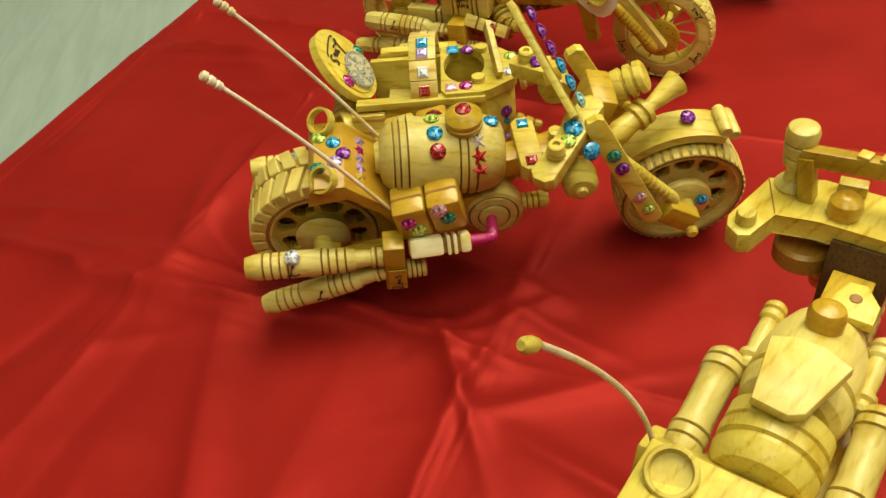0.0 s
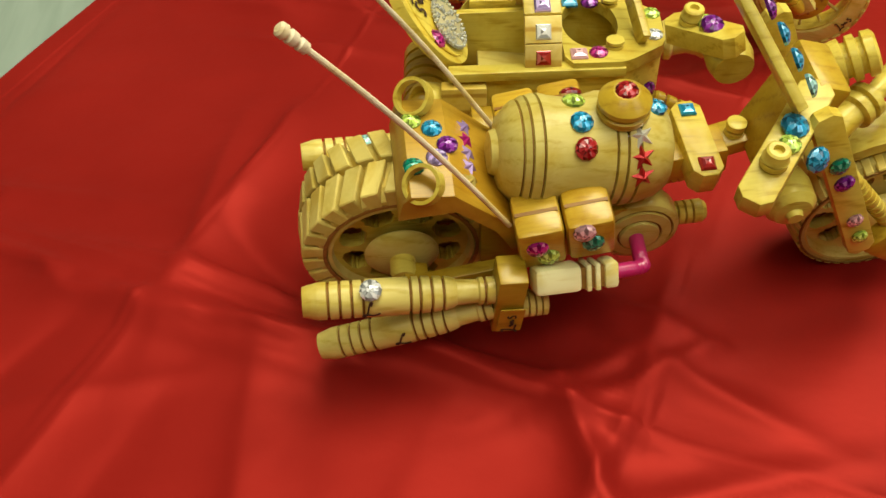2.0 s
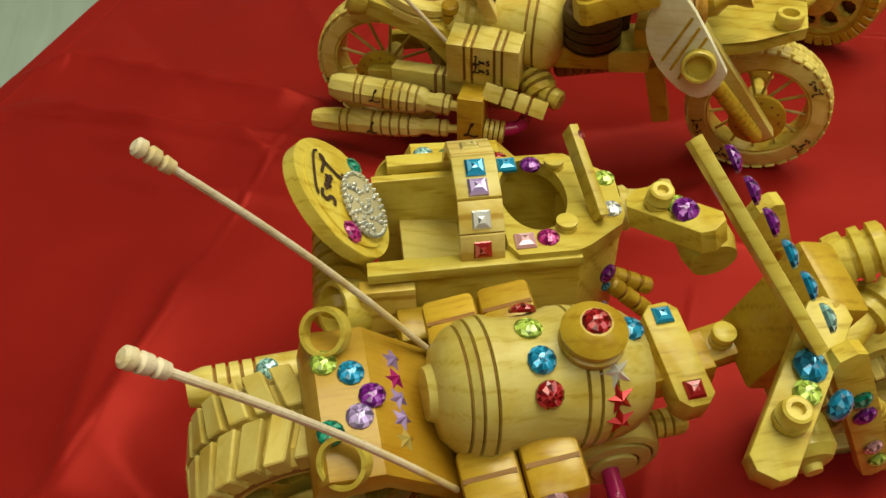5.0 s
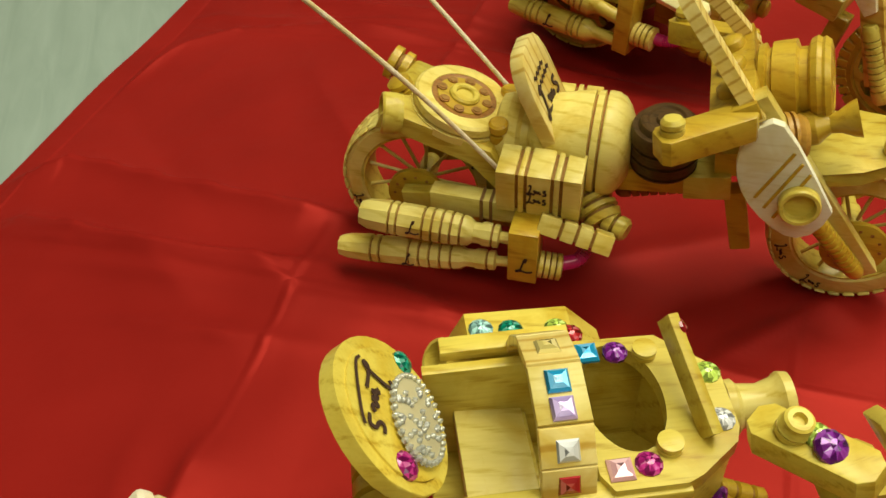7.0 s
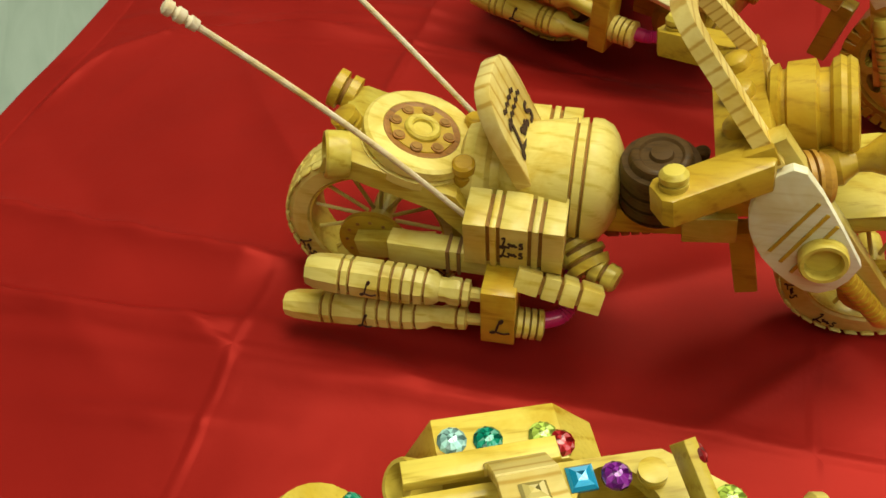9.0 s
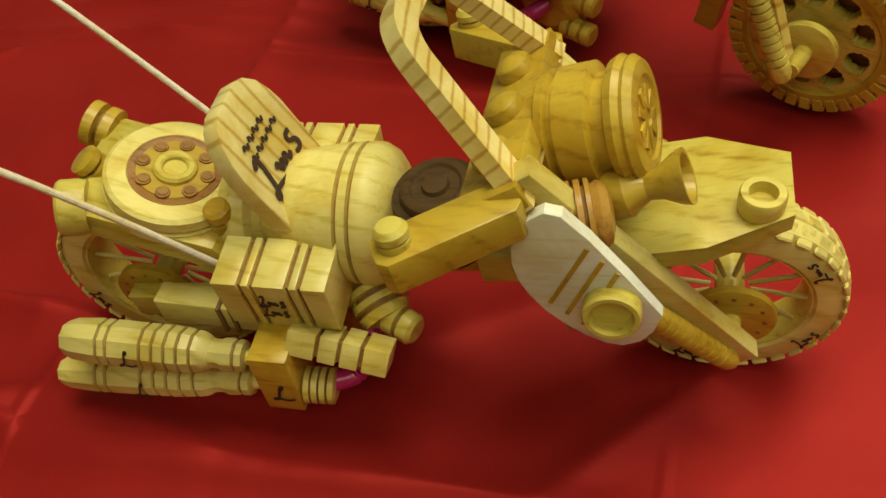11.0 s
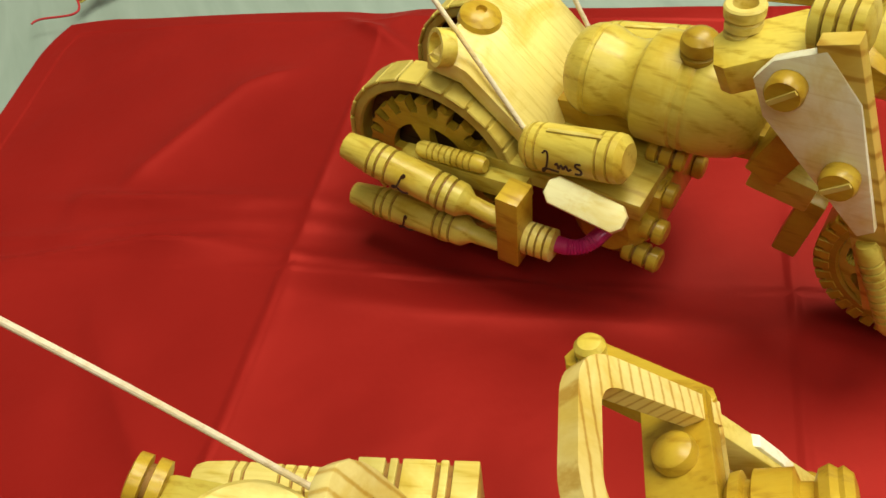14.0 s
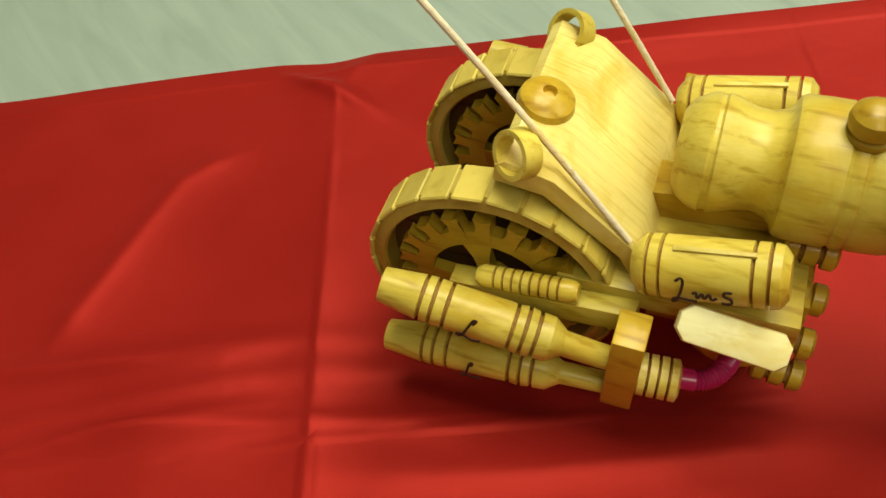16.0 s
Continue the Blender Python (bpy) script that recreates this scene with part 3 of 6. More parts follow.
def straw(parent, pts, r=0.003):
    """A bent, ribbed drinking straw."""
    P = [Vector(p) for p in pts]
    path = []
    for k in range(len(P) - 1):
        for s in range(14):
            path.append(P[k].lerp(P[k + 1], s / 14))
    path.append(P[-1])
    for _ in range(30):
        path = [path[0]] + [(path[i - 1] + path[i] * 2 + path[i + 1]) / 4 for i in range(1, len(path) - 1)] + [path[-1]]
    rr = []
    for i in range(len(path)):
        mid = 0.30 < i / (len(path) - 1) < 0.75
        rr.append(r * (0.86 if mid and i % 2 else 1.0))
    return part("pipe", tube(path, r, 16, None, rr), STRAW, parent, "bent pink plastic straw")


def slotted(parent, name, m, size, slots, wide, mat, label="", ease=0.0006):
    """A block along the x of m with saw cuts round it at the given places."""
    lx, ly, lz = size
    # dark core puts the shade of the saw cuts into colour
    body = part(name, block((0, 0, 0), (lx - 0.001, ly - 0.0022, lz - 0.0022), bevel=0), CUT, parent, label)
    body.data.transform(m)
    ends = [-lx / 2] + [q for s in slots for q in (s - wide / 2, s + wide / 2)] + [lx / 2]
    for a, b in zip(ends[::2], ends[1::2]):
        bm = block(((a + b) / 2, 0, 0), (b - a, ly, lz), bevel=ease)
        bm.transform(m)
        part("slab", bm, mat, body)
    return body


def turned(parent, name, p0, p1, r, mat, rings=4, label="", end=0.75):
    stops = [(0, 0), (0, r * end), (0.06, r)]
    for k in range(rings):
        stops.append((0.14 + 0.72 * (k + 0.5) / rings, r, 1))
    stops += [(0.94, r), (1, r * end), (1, 0)]
    return part(name, lathe(p0, p1, grooved(stops, 0.72, 0.30 / max(rings, 1) * 0.36), 22), mat, parent, label)

# ---- setting ----



def ridge(d, wide, height):
    """A pressed fold: sharp along its line, short on one flank and long on the other."""
    return height * (0.35 * math.exp(-abs(d) / wide) + 0.65 * (math.exp(-d / (wide * 4)) if d > 0 else math.exp(d / (wide * 13))))


def pucker(u, v, cu, cv, deg, length, wide, height):
    """One soft wrinkle that runs out at both ends."""
    a = radians(deg)
    s = (u - cu) * math.cos(a) + (v - cv) * math.sin(a)
    d = -(u - cu) * math.sin(a) + (v - cv) * math.cos(a) + 0.010 * math.sin(s * 14)
    d = d / wide
    return height * math.exp(-(s / length) ** 2) * math.exp(-abs(d) if d > 0 else -d * d * 0.4)


rng = random.Random(11)
PUCKERS = [(rng.uniform(0.0, 1.0), rng.uniform(0.02, 1.1), rng.choice((rng.uniform(-25, 25), rng.uniform(65, 115), rng.uniform(0, 180))), rng.uniform(0.03, 0.09), rng.uniform(0.004, 0.012), rng.uniform(-0.0014, 0.0018)) for _ in range(60)]
PUCKERS += [(0.130, 0.440, 5, 0.05, 0.004, 0.0022), (0.070, 0.625, -5, 0.07, 0.004, 0.0030), (0.170, 0.645, 10, 0.05, 0.004, 0.0034), (0.250, 0.665, 4, 0.05, 0.005, 0.0028), (0.430, 0.615, 20, 0.04, 0.004, 0.0032), (0.440, 0.655, -25, 0.05, 0.005, 0.0030), (0.380, 0.620, 140, 0.03, 0.004, 0.0034), (0.120, 0.195, 3, 0.10, 0.004, 0.0026), (0.330, 0.235, 8, 0.09, 0.006, 0.0026), (0.15, 0.176, 8, 0.06, 0.0045, 0.00378),
            (0.17, 0.465, 2, 0.04, 0.004, 0.00324), (0.31, 0.432, 4, 0.08, 0.0045, 0.00297),
            (0.12, 0.655, 8, 0.08, 0.00525, 0.0054), (0.27, 0.648, -4, 0.09, 0.0045, 0.00621), (0.345, 0.64, 10, 0.06, 0.004, 0.00621), (0.392, 0.66, 62, 0.05, 0.0045, 0.0054),
            (0.19, 0.6, 80, 0.06, 0.009, 0.00459), (0.245, 0.625, 35, 0.04, 0.006, -0.00405), (0.4, 0.59, 96, 0.04, 0.006, 0.00405), (0.49, 0.7, 24, 0.07, 0.006, 0.00459),
            (0.3, 0.76, 70, 0.1, 0.009, 0.00378), (0.15, 0.76, 110, 0.09, 0.0075, -0.00351), (0.405, 0.395, -38, 0.04, 0.0045, 0.00459), (0.175, 0.31, 60, 0.07, 0.0075, 0.00297), (0.33, 0.06, 70, 0.06, 0.006, 0.00378), (0.216, 0.04, 50, 0.03, 0.004, 0.0054)]
CREASES = [([(0.009, 0.379), (0.056, 0.372), (0.108, 0.377), (0.173, 0.382), (0.207, 0.382)], 0.0100), ([(0.04, 0.418), (0.12, 0.424), (0.20, 0.420), (0.275, 0.428)], 0.0095),
           ([(0.024, 0.292), (0.037, 0.249), (0.067, 0.214), (0.135, 0.204), (0.199, 0.199)], 0.0050), ([(0.11, 0.168), (0.129, 0.138), (0.157, 0.089), (0.185, 0.073)], 0.0044, 0.011),
           ([(0.14, 0.636), (0.23, 0.631), (0.31, 0.634), (0.40, 0.630)], 0.0048), ([(0.198, 0.596), (0.193, 0.508)], 0.0036), ([(0.36, 0.655), (0.40, 0.62), (0.43, 0.585)], 0.0042),
           ([(0.08, 0.198), (0.106, 0.200), (0.163, 0.204), (0.213, 0.208), (0.297, 0.214), (0.368, 0.224)], 0.0026), ([(0.085, 0.170), (0.101, 0.171), (0.161, 0.179), (0.20, 0.181)], 0.0022),
           ([(0.134, 0.651), (0.161, 0.663), (0.23, 0.649), (0.30, 0.655)], 0.0034), ([(0.407, 0.621), (0.396, 0.663), (0.399, 0.715), (0.41, 0.80)], 0.0046), ([(0.345, 0.578), (0.392, 0.586), (0.434, 0.593)], 0.0030)]


def crease(u, v, line, height, steep=0.0035):
    """A sharp pressed crease along a crooked line, steep on one flank, fading at its ends."""
    best, sign, at = 9.0, 1.0, 0.0
    for k in range(len(line) - 1):
        (ax, ay), (bx, by) = line[k], line[k + 1]
        dx, dy = bx - ax, by - ay
        t = max(0.0, min(1.0, ((u - ax) * dx + (v - ay) * dy) / (dx * dx + dy * dy)))
        ex, ey = u - ax - t * dx, v - ay - t * dy
        d = math.hypot(ex, ey)
        if d < best:
            best, sign, at = d, dx * ey - dy * ex, (k + t) / (len(line) - 1)
    fade = min(1.0, 5.0 * min(at, 1.0 - at) + 0.15)
    return height * fade * math.exp(-best / (steep if sign < 0 else 0.011))


FOLD_U = ((0.226, 0.0030, 0.0), (0.4385, 0.0034, 1.0), (0.651, 0.0030, 2.0), (0.8635, 0.0026, 3.0))
FOLD_V = ((0.213, -0.0014, 4.0), (0.4255, 0.0036, 5.0), (0.638, 0.0040, 6.0), (0.8505, -0.0030, 7.0), (1.063, 0.0030, 8.0))


def cloth_height(u, v):
    """The satin's relief: pressed folds about 0.21 m apart, wrinkles and soft ripples."""
    z = 0.0
    wob = 0.003 * noise.noise((u * 9, v * 9, 3.0))
    uu = u + 0.06 * min(v, 0.42)
    for at, h, k in FOLD_U:
        z += ridge(uu - at + wob, 0.006, h * (0.55 + 0.9 * noise.noise((v * 5, k, 1.7))))
    for at, h, k in FOLD_V:
        z += ridge(v - at + wob, 0.006, h * (0.55 + 0.9 * noise.noise((u * 5, k, 9.1))))
    z += 0.0130 * (abs(((uu - 0.226) / 0.425) % 1.0 - 0.5) - 0.25) - 0.0120 * (abs(((v - 0.213) / 0.425) % 1.0 - 0.5) - 0.25)
    for p in PUCKERS:
        if abs(u - p[0]) < 0.25 and abs(v - p[1]) < 0.25:
            z += pucker(u, v, *p)
    for line, *sizes in CREASES:
        if min(q[0] for q in line) - 0.05 < u < max(q[0] for q in line) + 0.05 and min(q[1] for q in line) - 0.05 < v < max(q[1] for q in line) + 0.05:
            z += crease(u, v, line, *sizes)
    z += 0.0022 * noise.noise((u * 7 + v * 3, v * 9, 0.3)) + 0.0012 * noise.noise((u * 19, v * 15 + u * 9, 5.3))
    free = max(0.0, min(1.0, (0.20 - u) / 0.05))
    return max(-0.0050, min(z, 0.0105 + 0.0120 * free))


def satin_cloth():
    n = 500
    size_u, size_v = 1.25, 1.35
    verts, faces = [], []
    for i in range(n + 1):
        for j in range(n + 1):
            u, v = size_u * (max(i - 1, 0) / (n - 1)) ** 1.3, size_v * (max(j - 1, 0) / (n - 1)) ** 1.2
            eu = 0.004 * noise.noise((v * 9, 0.0, 2.0)) * max(0, 1 - u / 0.1)
            ev = -0.005 + 0.002 * noise.noise((u * 9, 1.0, 4.0)) * max(0, 1 - v / 0.1)
            ev += 0.003 * math.exp(-((u - 0.205) / 0.016) ** 2) * max(0, 1 - v / 0.05)
            p = CORNER + CU * (u + eu) + CV * (v + ev)
            r = math.hypot(max(0, 0.045 - u), max(0, 0.045 - v))
            z = cloth_height(u, v)
            edge = min(u, v)
            if edge < 0.02:
                z = z * (0.4 + 30 * edge) + 0.0004
            if i == 0 or j == 0:
                z = -0.0062
            verts.append((p.x + r * 0.36 * (CU.x + CV.x), p.y + r * 0.36 * (CU.y + CV.y), z))
    for i in range(n):
        for j in range(n):
            a = i * (n + 1) + j
            faces.append((a, a + 1, a + n + 2, a + n + 1))
    me = bpy.data.meshes.new("tablecloth")
    me.from_pydata(verts, [], faces)
    me.materials.append(SATIN)
    me.shade_smooth()
    ob = new("tablecloth", me)
    return tagged(ob, "creased red satin cloth spread over a pale table", "tablecloth")


satin_cloth()
table = tagged(link("table_top", block((0.25, 0.55, -0.021), (2.2, 2.4, 0.03), (0, 0, -29.5), 0.003), TABLE), "pale greenish table cover with faint streaks", "table", kind="structure")
for sx in (-1, 1):
    for sy in (-1, 1):
        foot = pose(0.25, 0.55, -0.398, 0, 0, -29.5) @ pose(sx * 1.0, sy * 1.1, 0)
        leg = block((0, 0, 0), (0.06, 0.06, 0.724), bevel=0.004)
        leg.transform(foot)
        link("leg", leg, WALL, table)
tagged(link("floor", block((0.2, 0.5, -0.79), (8, 8, 0.06), bevel=0), WALL), kind="structure")
tagged(link("ceiling", block((0.2, 0.5, 2.4), (8, 8, 0.1), bevel=0), WALL), kind="structure")
for nm, c, s in (("wall_north", (0.2, 4.45, 0.8), (8, 0.1, 3.2)), ("wall_south", (0.2, -3.45, 0.8), (8, 0.1, 3.2)), ("wall_east", (4.15, 0.5, 0.8), (0.1, 7.8, 3.2)), ("wall_west", (-3.75, 0.5, 0.8), (0.1, 7.8, 3.2))):
    tagged(link(nm, block(c, s, bevel=0), WALL), kind="structure")

# ---- the jewelled motorcycle ----
gem_bike = thing("toy_motorcycle", pose(0.0239, 0.4297, 0, 9.6, 0, -1.1), "pale wooden toy motorcycle glued with coloured stones on red satin", "toy motorcycle", "toy motorcycles")


def build_gem_bike(P):
    c = (0.0, 0.005, 0.0395)
    rear = wheel_tyre(P, c, 0.0395, 0.029, 0.0285, 27, slant=0.5, depth=0.0040, gap=0.26)
    part("rim", ring_wheel(c, 0.0290, 0.0262, -0.0135, 0.026), TREAD, rear)
    part("rim_groove", ring_plate(circle(0.0302, 56), circle(0.0288, 56), 0.0010, Matrix(((1, 0, 0, c[0]), (0, 0, -1, c[1] - 0.0146), (0, 1, 0, c[2]), (0, 0, 0, 1)))), BURN_SHADE, rear)
    part("wheel_disc", holed_disc(c, 0.0135, 0.0268, 8, -0.003, 0.006, 0.0035), PINE, rear)
    # added dark disc, coloured as the shade inside the wheel
    y_disc(rear, "backing", c, 0.026, 0.003, 0.007, BURN_SHADE)
    y_disc(rear, "hub", c, 0.0145, -0.0140, -0.0095, PALE, [(0, 0), (0.0, 0.009), (0.5, 0.0135), (0.8, 0.0145), (1, 0.0140), (1, 0)])
    y_disc(rear, "axle", c, 0.005, -0.022, -0.004, PINE)
    part("axle_block", block((0.003, -0.0205, 0.0360), (0.0095, 0.009, 0.011), (0, 20, 0)), AMBER, P)
    part("swing_arm", board((0.0, -0.024, 0.036), (0.036, -0.024, 0.042), 0.009, 0.005, (0, 1, 0)), AMBER, P)
    part("swing_arm", board((0.0, 0.024, 0.036), (0.036, 0.024, 0.042), 0.009, 0.005, (0, 1, 0)), AMBER, P)
    part("rear_fender", side_plate([(0.000, 0.079), (0.002, 0.0880), (0.005, 0.0912), (0.0195, 0.0900), (0.0395, 0.0700), (0.0445, 0.0560), (0.040, 0.0555), (0.034, 0.068), (0.020, 0.0815)], -0.0245, 0.0205), SLOPE_AMBER, P, "amber wooden mudguard")
    for y, z in ((-0.0200, 0.0920), (0.0175, 0.0950)):
        part("tail_light", ring_plate(circle(0.0070, 28), circle(0.0057, 28), 0.0044, basis((0.0095, y, z), (-0.45, -0.45, 0.78))), PINE, P, "open turned wooden ring")
    for i, (col, x, y) in enumerate((("lime", 0.0077, 0.0100), ("blue", 0.0147, 0.0060), ("purple", 0.0194, -0.0017), ("lilac", 0.0152, -0.0074), ("green", 0.0070, -0.0111))):
        z = 0.0914 - (x - 0.005) * 0.083
        stone(P, col, (x, y, z), (0.12, 0, 1), 0.0038)
    for k, col in enumerate(("lilac", "magenta", "lilac", "lilac", "gold")):
        x, y = 0.0270 - 0.0001 * k, 0.0121 - 0.0063 * k
        star(P, col, (x, y, 0.0900 - (x - 0.0195) + 0.0006), (0.707, 0, 0.707), 0.0037, 0.3 * k)
    antenna(P, (0.0385, -0.0245, 0.0705), (-0.0246, -0.0272, 0.1700), 0.004)
    antenna(P, (0.0385, 0.0190, 0.074), (-0.0232, 0.0270, 0.1664), 0.004)
    # tank
    tank = part("tank", lathe((0.034, 0, 0.0820), (0.098, 0, 0.0755), grooved([(0, 0), (0, 0.0075), (0.035, 0.0085), (0.05, 0.0130), (0.09, 0.0158), (0.11, 0.0172), (0.145, 0.0184, 1), (0.19, 0.0198, 1), (0.25, 0.0206, 1), (0.28, 0.0206), (0.33, 0.0197), (0.42, 0.0190), (0.50, 0.0194), (0.57, 0.0205), (0.60, 0.0210), (0.64, 0.0210, 1), (0.70, 0.0206, 1), (0.77, 0.0202, 1), (0.83, 0.0196), (0.92, 0.0178), (0.98, 0.0150), (1, 0.012), (1, 0)], 0.93, 0.008), 40), PALE, P, "pale turned wooden fuel tank with cut rings")

    def on_tank(x, deg, r):
        a = radians(deg)
        return (x, -r * math.sin(a), 0.082 - (x - 0.034) * 0.10 + r * math.cos(a)), (0.1, -math.sin(a), math.cos(a))
    for col, x, deg, r in (("lime", 0.0645, -20, 0.0195), ("blue", 0.0653, 12, 0.0195), ("red", 0.0657, 40, 0.0195), ("blue", 0.0931, -9, 0.0185), ("red", 0.066, -55, 0.0205)):
        stone(tank, col, *on_tank(x, deg, r), 0.0041)
    for col, deg in (("silver", 29), ("red", 50), ("red", 70)):
        star(tank, col, *on_tank(0.0850, deg, 0.0204), 0.0048, 0.4)
    cap = part("fuel_cap", lathe((0.080, -0.001, 0.0965), (0.080, -0.001, 0.1085), [(0, 0.0082), (0.16, 0.0092), (0.30, 0.0092), (0.36, 0.0078), (0.44, 0.0090), (0.62, 0.0092), (0.82, 0.0070), (0.95, 0.0045), (0.95, 0)]), AMBER, tank)
    stone(cap, "red", (0.080, -0.001, 0.1078), (0, -0.15, 1), 0.0040)
    # side boxes
    for s in (-1, 1):
        for k, x in enumerate((0.0490, 0.0662)):
            box = part("side_box", block((x, s * 0.0245, 0.0668 + 0.0028 * k), (0.0168, 0.0190, 0.0225), (s * -4, -9, 0), 0.0024), BOX, P, "glossy amber wooden block")
            part("groove", block((x, s * 0.0245, 0.0668 + 0.0028 * k), (0.0150, 0.0014, 0.0228), (s * -4, -9, 0), 0), BURN_SHADE, box)
    for col, x, z in (("magenta", 0.0470, 0.0690), ("lime", 0.0514, 0.0630), ("pink", 0.0626, 0.0762), ("green", 0.0664, 0.0697)):
        stone(P, col, (x, -0.0343 - (z - 0.066) * 0.07, z), (0, -0.998, 0.07), 0.0040)
    part("engine_block", block((0.058, 0, 0.047), (0.056, 0.030, 0.026)), AMBER, P)
    part("frame_bar", board((0.03, 0, 0.058), (0.122, 0.002, 0.070), 0.013, 0.012, (0, 0, 1)), AMBER, P)
    part("crank_disc", lathe((0.0904, -0.0185, 0.0460), (0.0904, 0.0, 0.0452), [(0, 0), (0, 0.0060), (0.02, 0.0074), (0.05, 0.0076), (0.10, 0.0077, 1), (0.10, 0.0085, 1), (0.06, 0.0087), (0.08, 0.0122), (0.14, 0.0124, 1), (0.14, 0.0132, 1), (0.11, 0.0134), (0.16, 0.0152), (0.22, 0.0158), (0.62, 0.0158), (0.7, 0.0150), (1, 0.0130), (1, 0)], 44), PALE, P, "pale turned disc with stepped rings")
    part("crank_disc", lathe((0.0895, 0.0185, 0.044), (0.0895, 0.0, 0.044), [(0, 0), (0, 0.0070), (0.26, 0.0136), (0.6, 0.0138), (1, 0.0120), (1, 0)], 36), PALE, P)
    turned(P, "dowel", (0.092, -0.0035, 0.038), (0.121, -0.003, 0.0385), 0.0048, PINE, 7)
    turned(P, "dowel", (0.100, 0.006, 0.052), (0.118, 0.006, 0.0545), 0.0042, PINE, 5)
    # exhaust
    muffler(P, (-0.0365, -0.0375, 0.0545), (0.0325, -0.0372, 0.0495), 0.0068, PALE)
    muffler(P, (-0.0340, -0.0385, 0.0235), (0.0325, -0.0375, 0.0385), 0.0062, PALE)
    muffler(P, (-0.0355, 0.0285, 0.0562), (0.0325, 0.0330, 0.0498), 0.0066, PALE)
    muffler(P, (-0.0340, 0.0320, 0.0300), (0.0325, 0.0340, 0.0390), 0.0060, PALE)
    stone(P, "clear", (-0.0120, -0.0395, 0.0610), (0, -0.30, 0.95), 0.0040)
    stone(P, "aqua", (-0.0100, 0.0285, 0.0612), (0, -0.2, 1), 0.0036)
    scrawl(P, (-0.0130, -0.0440, 0.0548), (0, -0.98, 0.2), (1, 0, 0), 0.0055, SMALL_HOOK, 0.0006)
    scrawl(P, (-0.003, -0.0440, 0.0320), (0, -0.98, 0.15), (1, 0, 0), 0.0050, SMALL_HOOK, 0.0006)
    for s in (-1, 1):
        part("bracket", block((0.0370, s * 0.0365, 0.0445), (0.0105, 0.0125, 0.0330), (0, 4, 0), 0.0012), AMBER, P)
        turned(P, "dowel", (0.042, s * 0.0365, 0.0365), (0.0525, s * 0.0360, 0.0360), 0.0052, PALE, 3)
    tag = part("name_tag", block((0.0375, -0.0433, 0.0370), (0.0092, 0.0006, 0.0165), (4, 4, 0), 0), AMBER, P, "small paper tag with dark scribble")
    scrawl(tag, (0.0375, -0.0437, 0.0365), (0, -1, 0.07), (0, 0, 1), 0.0052, FLOURISH, 0.0006)
    slotted(P, "foot_peg", pose(0.0607, -0.0372, 0.0535, -40, 4, 4), (0.0310, 0.0105, 0.0100), (0.0025, 0.0058, 0.0091), 0.0014, CREAM, "pale wooden block with three saw cuts", 0.0020)
    straw(P, [(0.0890, -0.017, 0.0460), (0.0880, -0.0300, 0.0470), (0.0876, -0.0345, 0.0505), (0.0735, -0.0375, 0.0540)], 0.0028)
    # neck and steering
    neck = part("neck_block", board((0.1115, -0.0160, 0.0722), (0.1098, 0.0185, 0.0742), 0.0115, 0.0105, (0, 0, 1), 0.001, 0.003), PINE, P)
    stone(neck, "red", (0.1112, -0.0113, 0.0780), (0, -0.15, 1), 0.0032, True)
    stone(neck, "blue", (0.1102, 0.0138, 0.0794), (0, 0.05, 1), 0.0032, True)
    part("neck_arm", board((0.108, 0.003, 0.0690), (0.1370, 0.004, 0.0770), 0.0120, 0.0060, (0, 0, 1), 0.001, 0.0035), AMBER, P)
    turned(P, "knob", (0.1255, 0.0035, 0.075), (0.1255, 0.0035, 0.082), 0.0036, PINE, 1)
    part("steering_head", block((0.140, -0.001, 0.092), (0.013, 0.024, 0.042), (0, 18, 0), 0.002), AMBER, P)
    for s, inner, outer in ((-1, (0.1420, -0.0090, 0.1092), (0.1090, -0.0482, 0.1005)), (1, (0.1300, 0.0275, 0.0965), (0.1125, 0.0530, 0.0850))):
        bar = part("handlebar", board(inner, outer, 0.0118, 0.0085, (0, 0, 1), 0.001, 0.003), PINE, P)
        a, b = Vector(inner), Vector(outer)
        q = a.lerp(b, 0.72)
        part("grip_nut", lathe((q.x, q.y, q.z + 0.0040), (q.x, q.y, q.z + 0.0115), grooved([(0, 0.0040), (0.1, 0.0045), (0.40, 0.0045, 1), (0.55, 0.0040), (0.9, 0.0038), (0.97, 0.0031), (0.97, 0.0018), (0.75, 0.0015), (0.75, 0)], 0.8, 0.05), 24), PINE, bar)
        g = a.lerp(b, 0.42)
        stone(bar, "blue" if s < 0 else "purple", (g.x, g.y, g.z + 0.0054), (0.1, -0.2, 1), 0.0046)
        g = a.lerp(b, 0.58)
        stone(bar, "lime", (g.x + 0.002, g.y, g.z + 0.0054), (0, -0.1, 1), 0.0036)
    stone(P, "blue", (0.1352, -0.0340, 0.1030), (0.3, -0.8, 0.5), 0.0044)
    screen = part("windscreen_bar", board((0.1295, -0.0235, 0.1150), (0.1080, 0.0260, 0.1440), 0.0108, 0.0034, (-0.45, -0.62, -0.64), 0.0006), PINE, P)
    for k, col in enumerate(("aqua", "blue", "blue", "purple", "purple", "purple")):
        q = Vector((0.1295, -0.0235, 0.1150)).lerp(Vector((0.1080, 0.0260, 0.1440)), 0.10 + 0.15 * k)
        stone(screen, col, (q.x + 0.0050, q.y + 0.0004, q.z + 0.0028), (0.85, -0.1, 0.5), 0.0040)
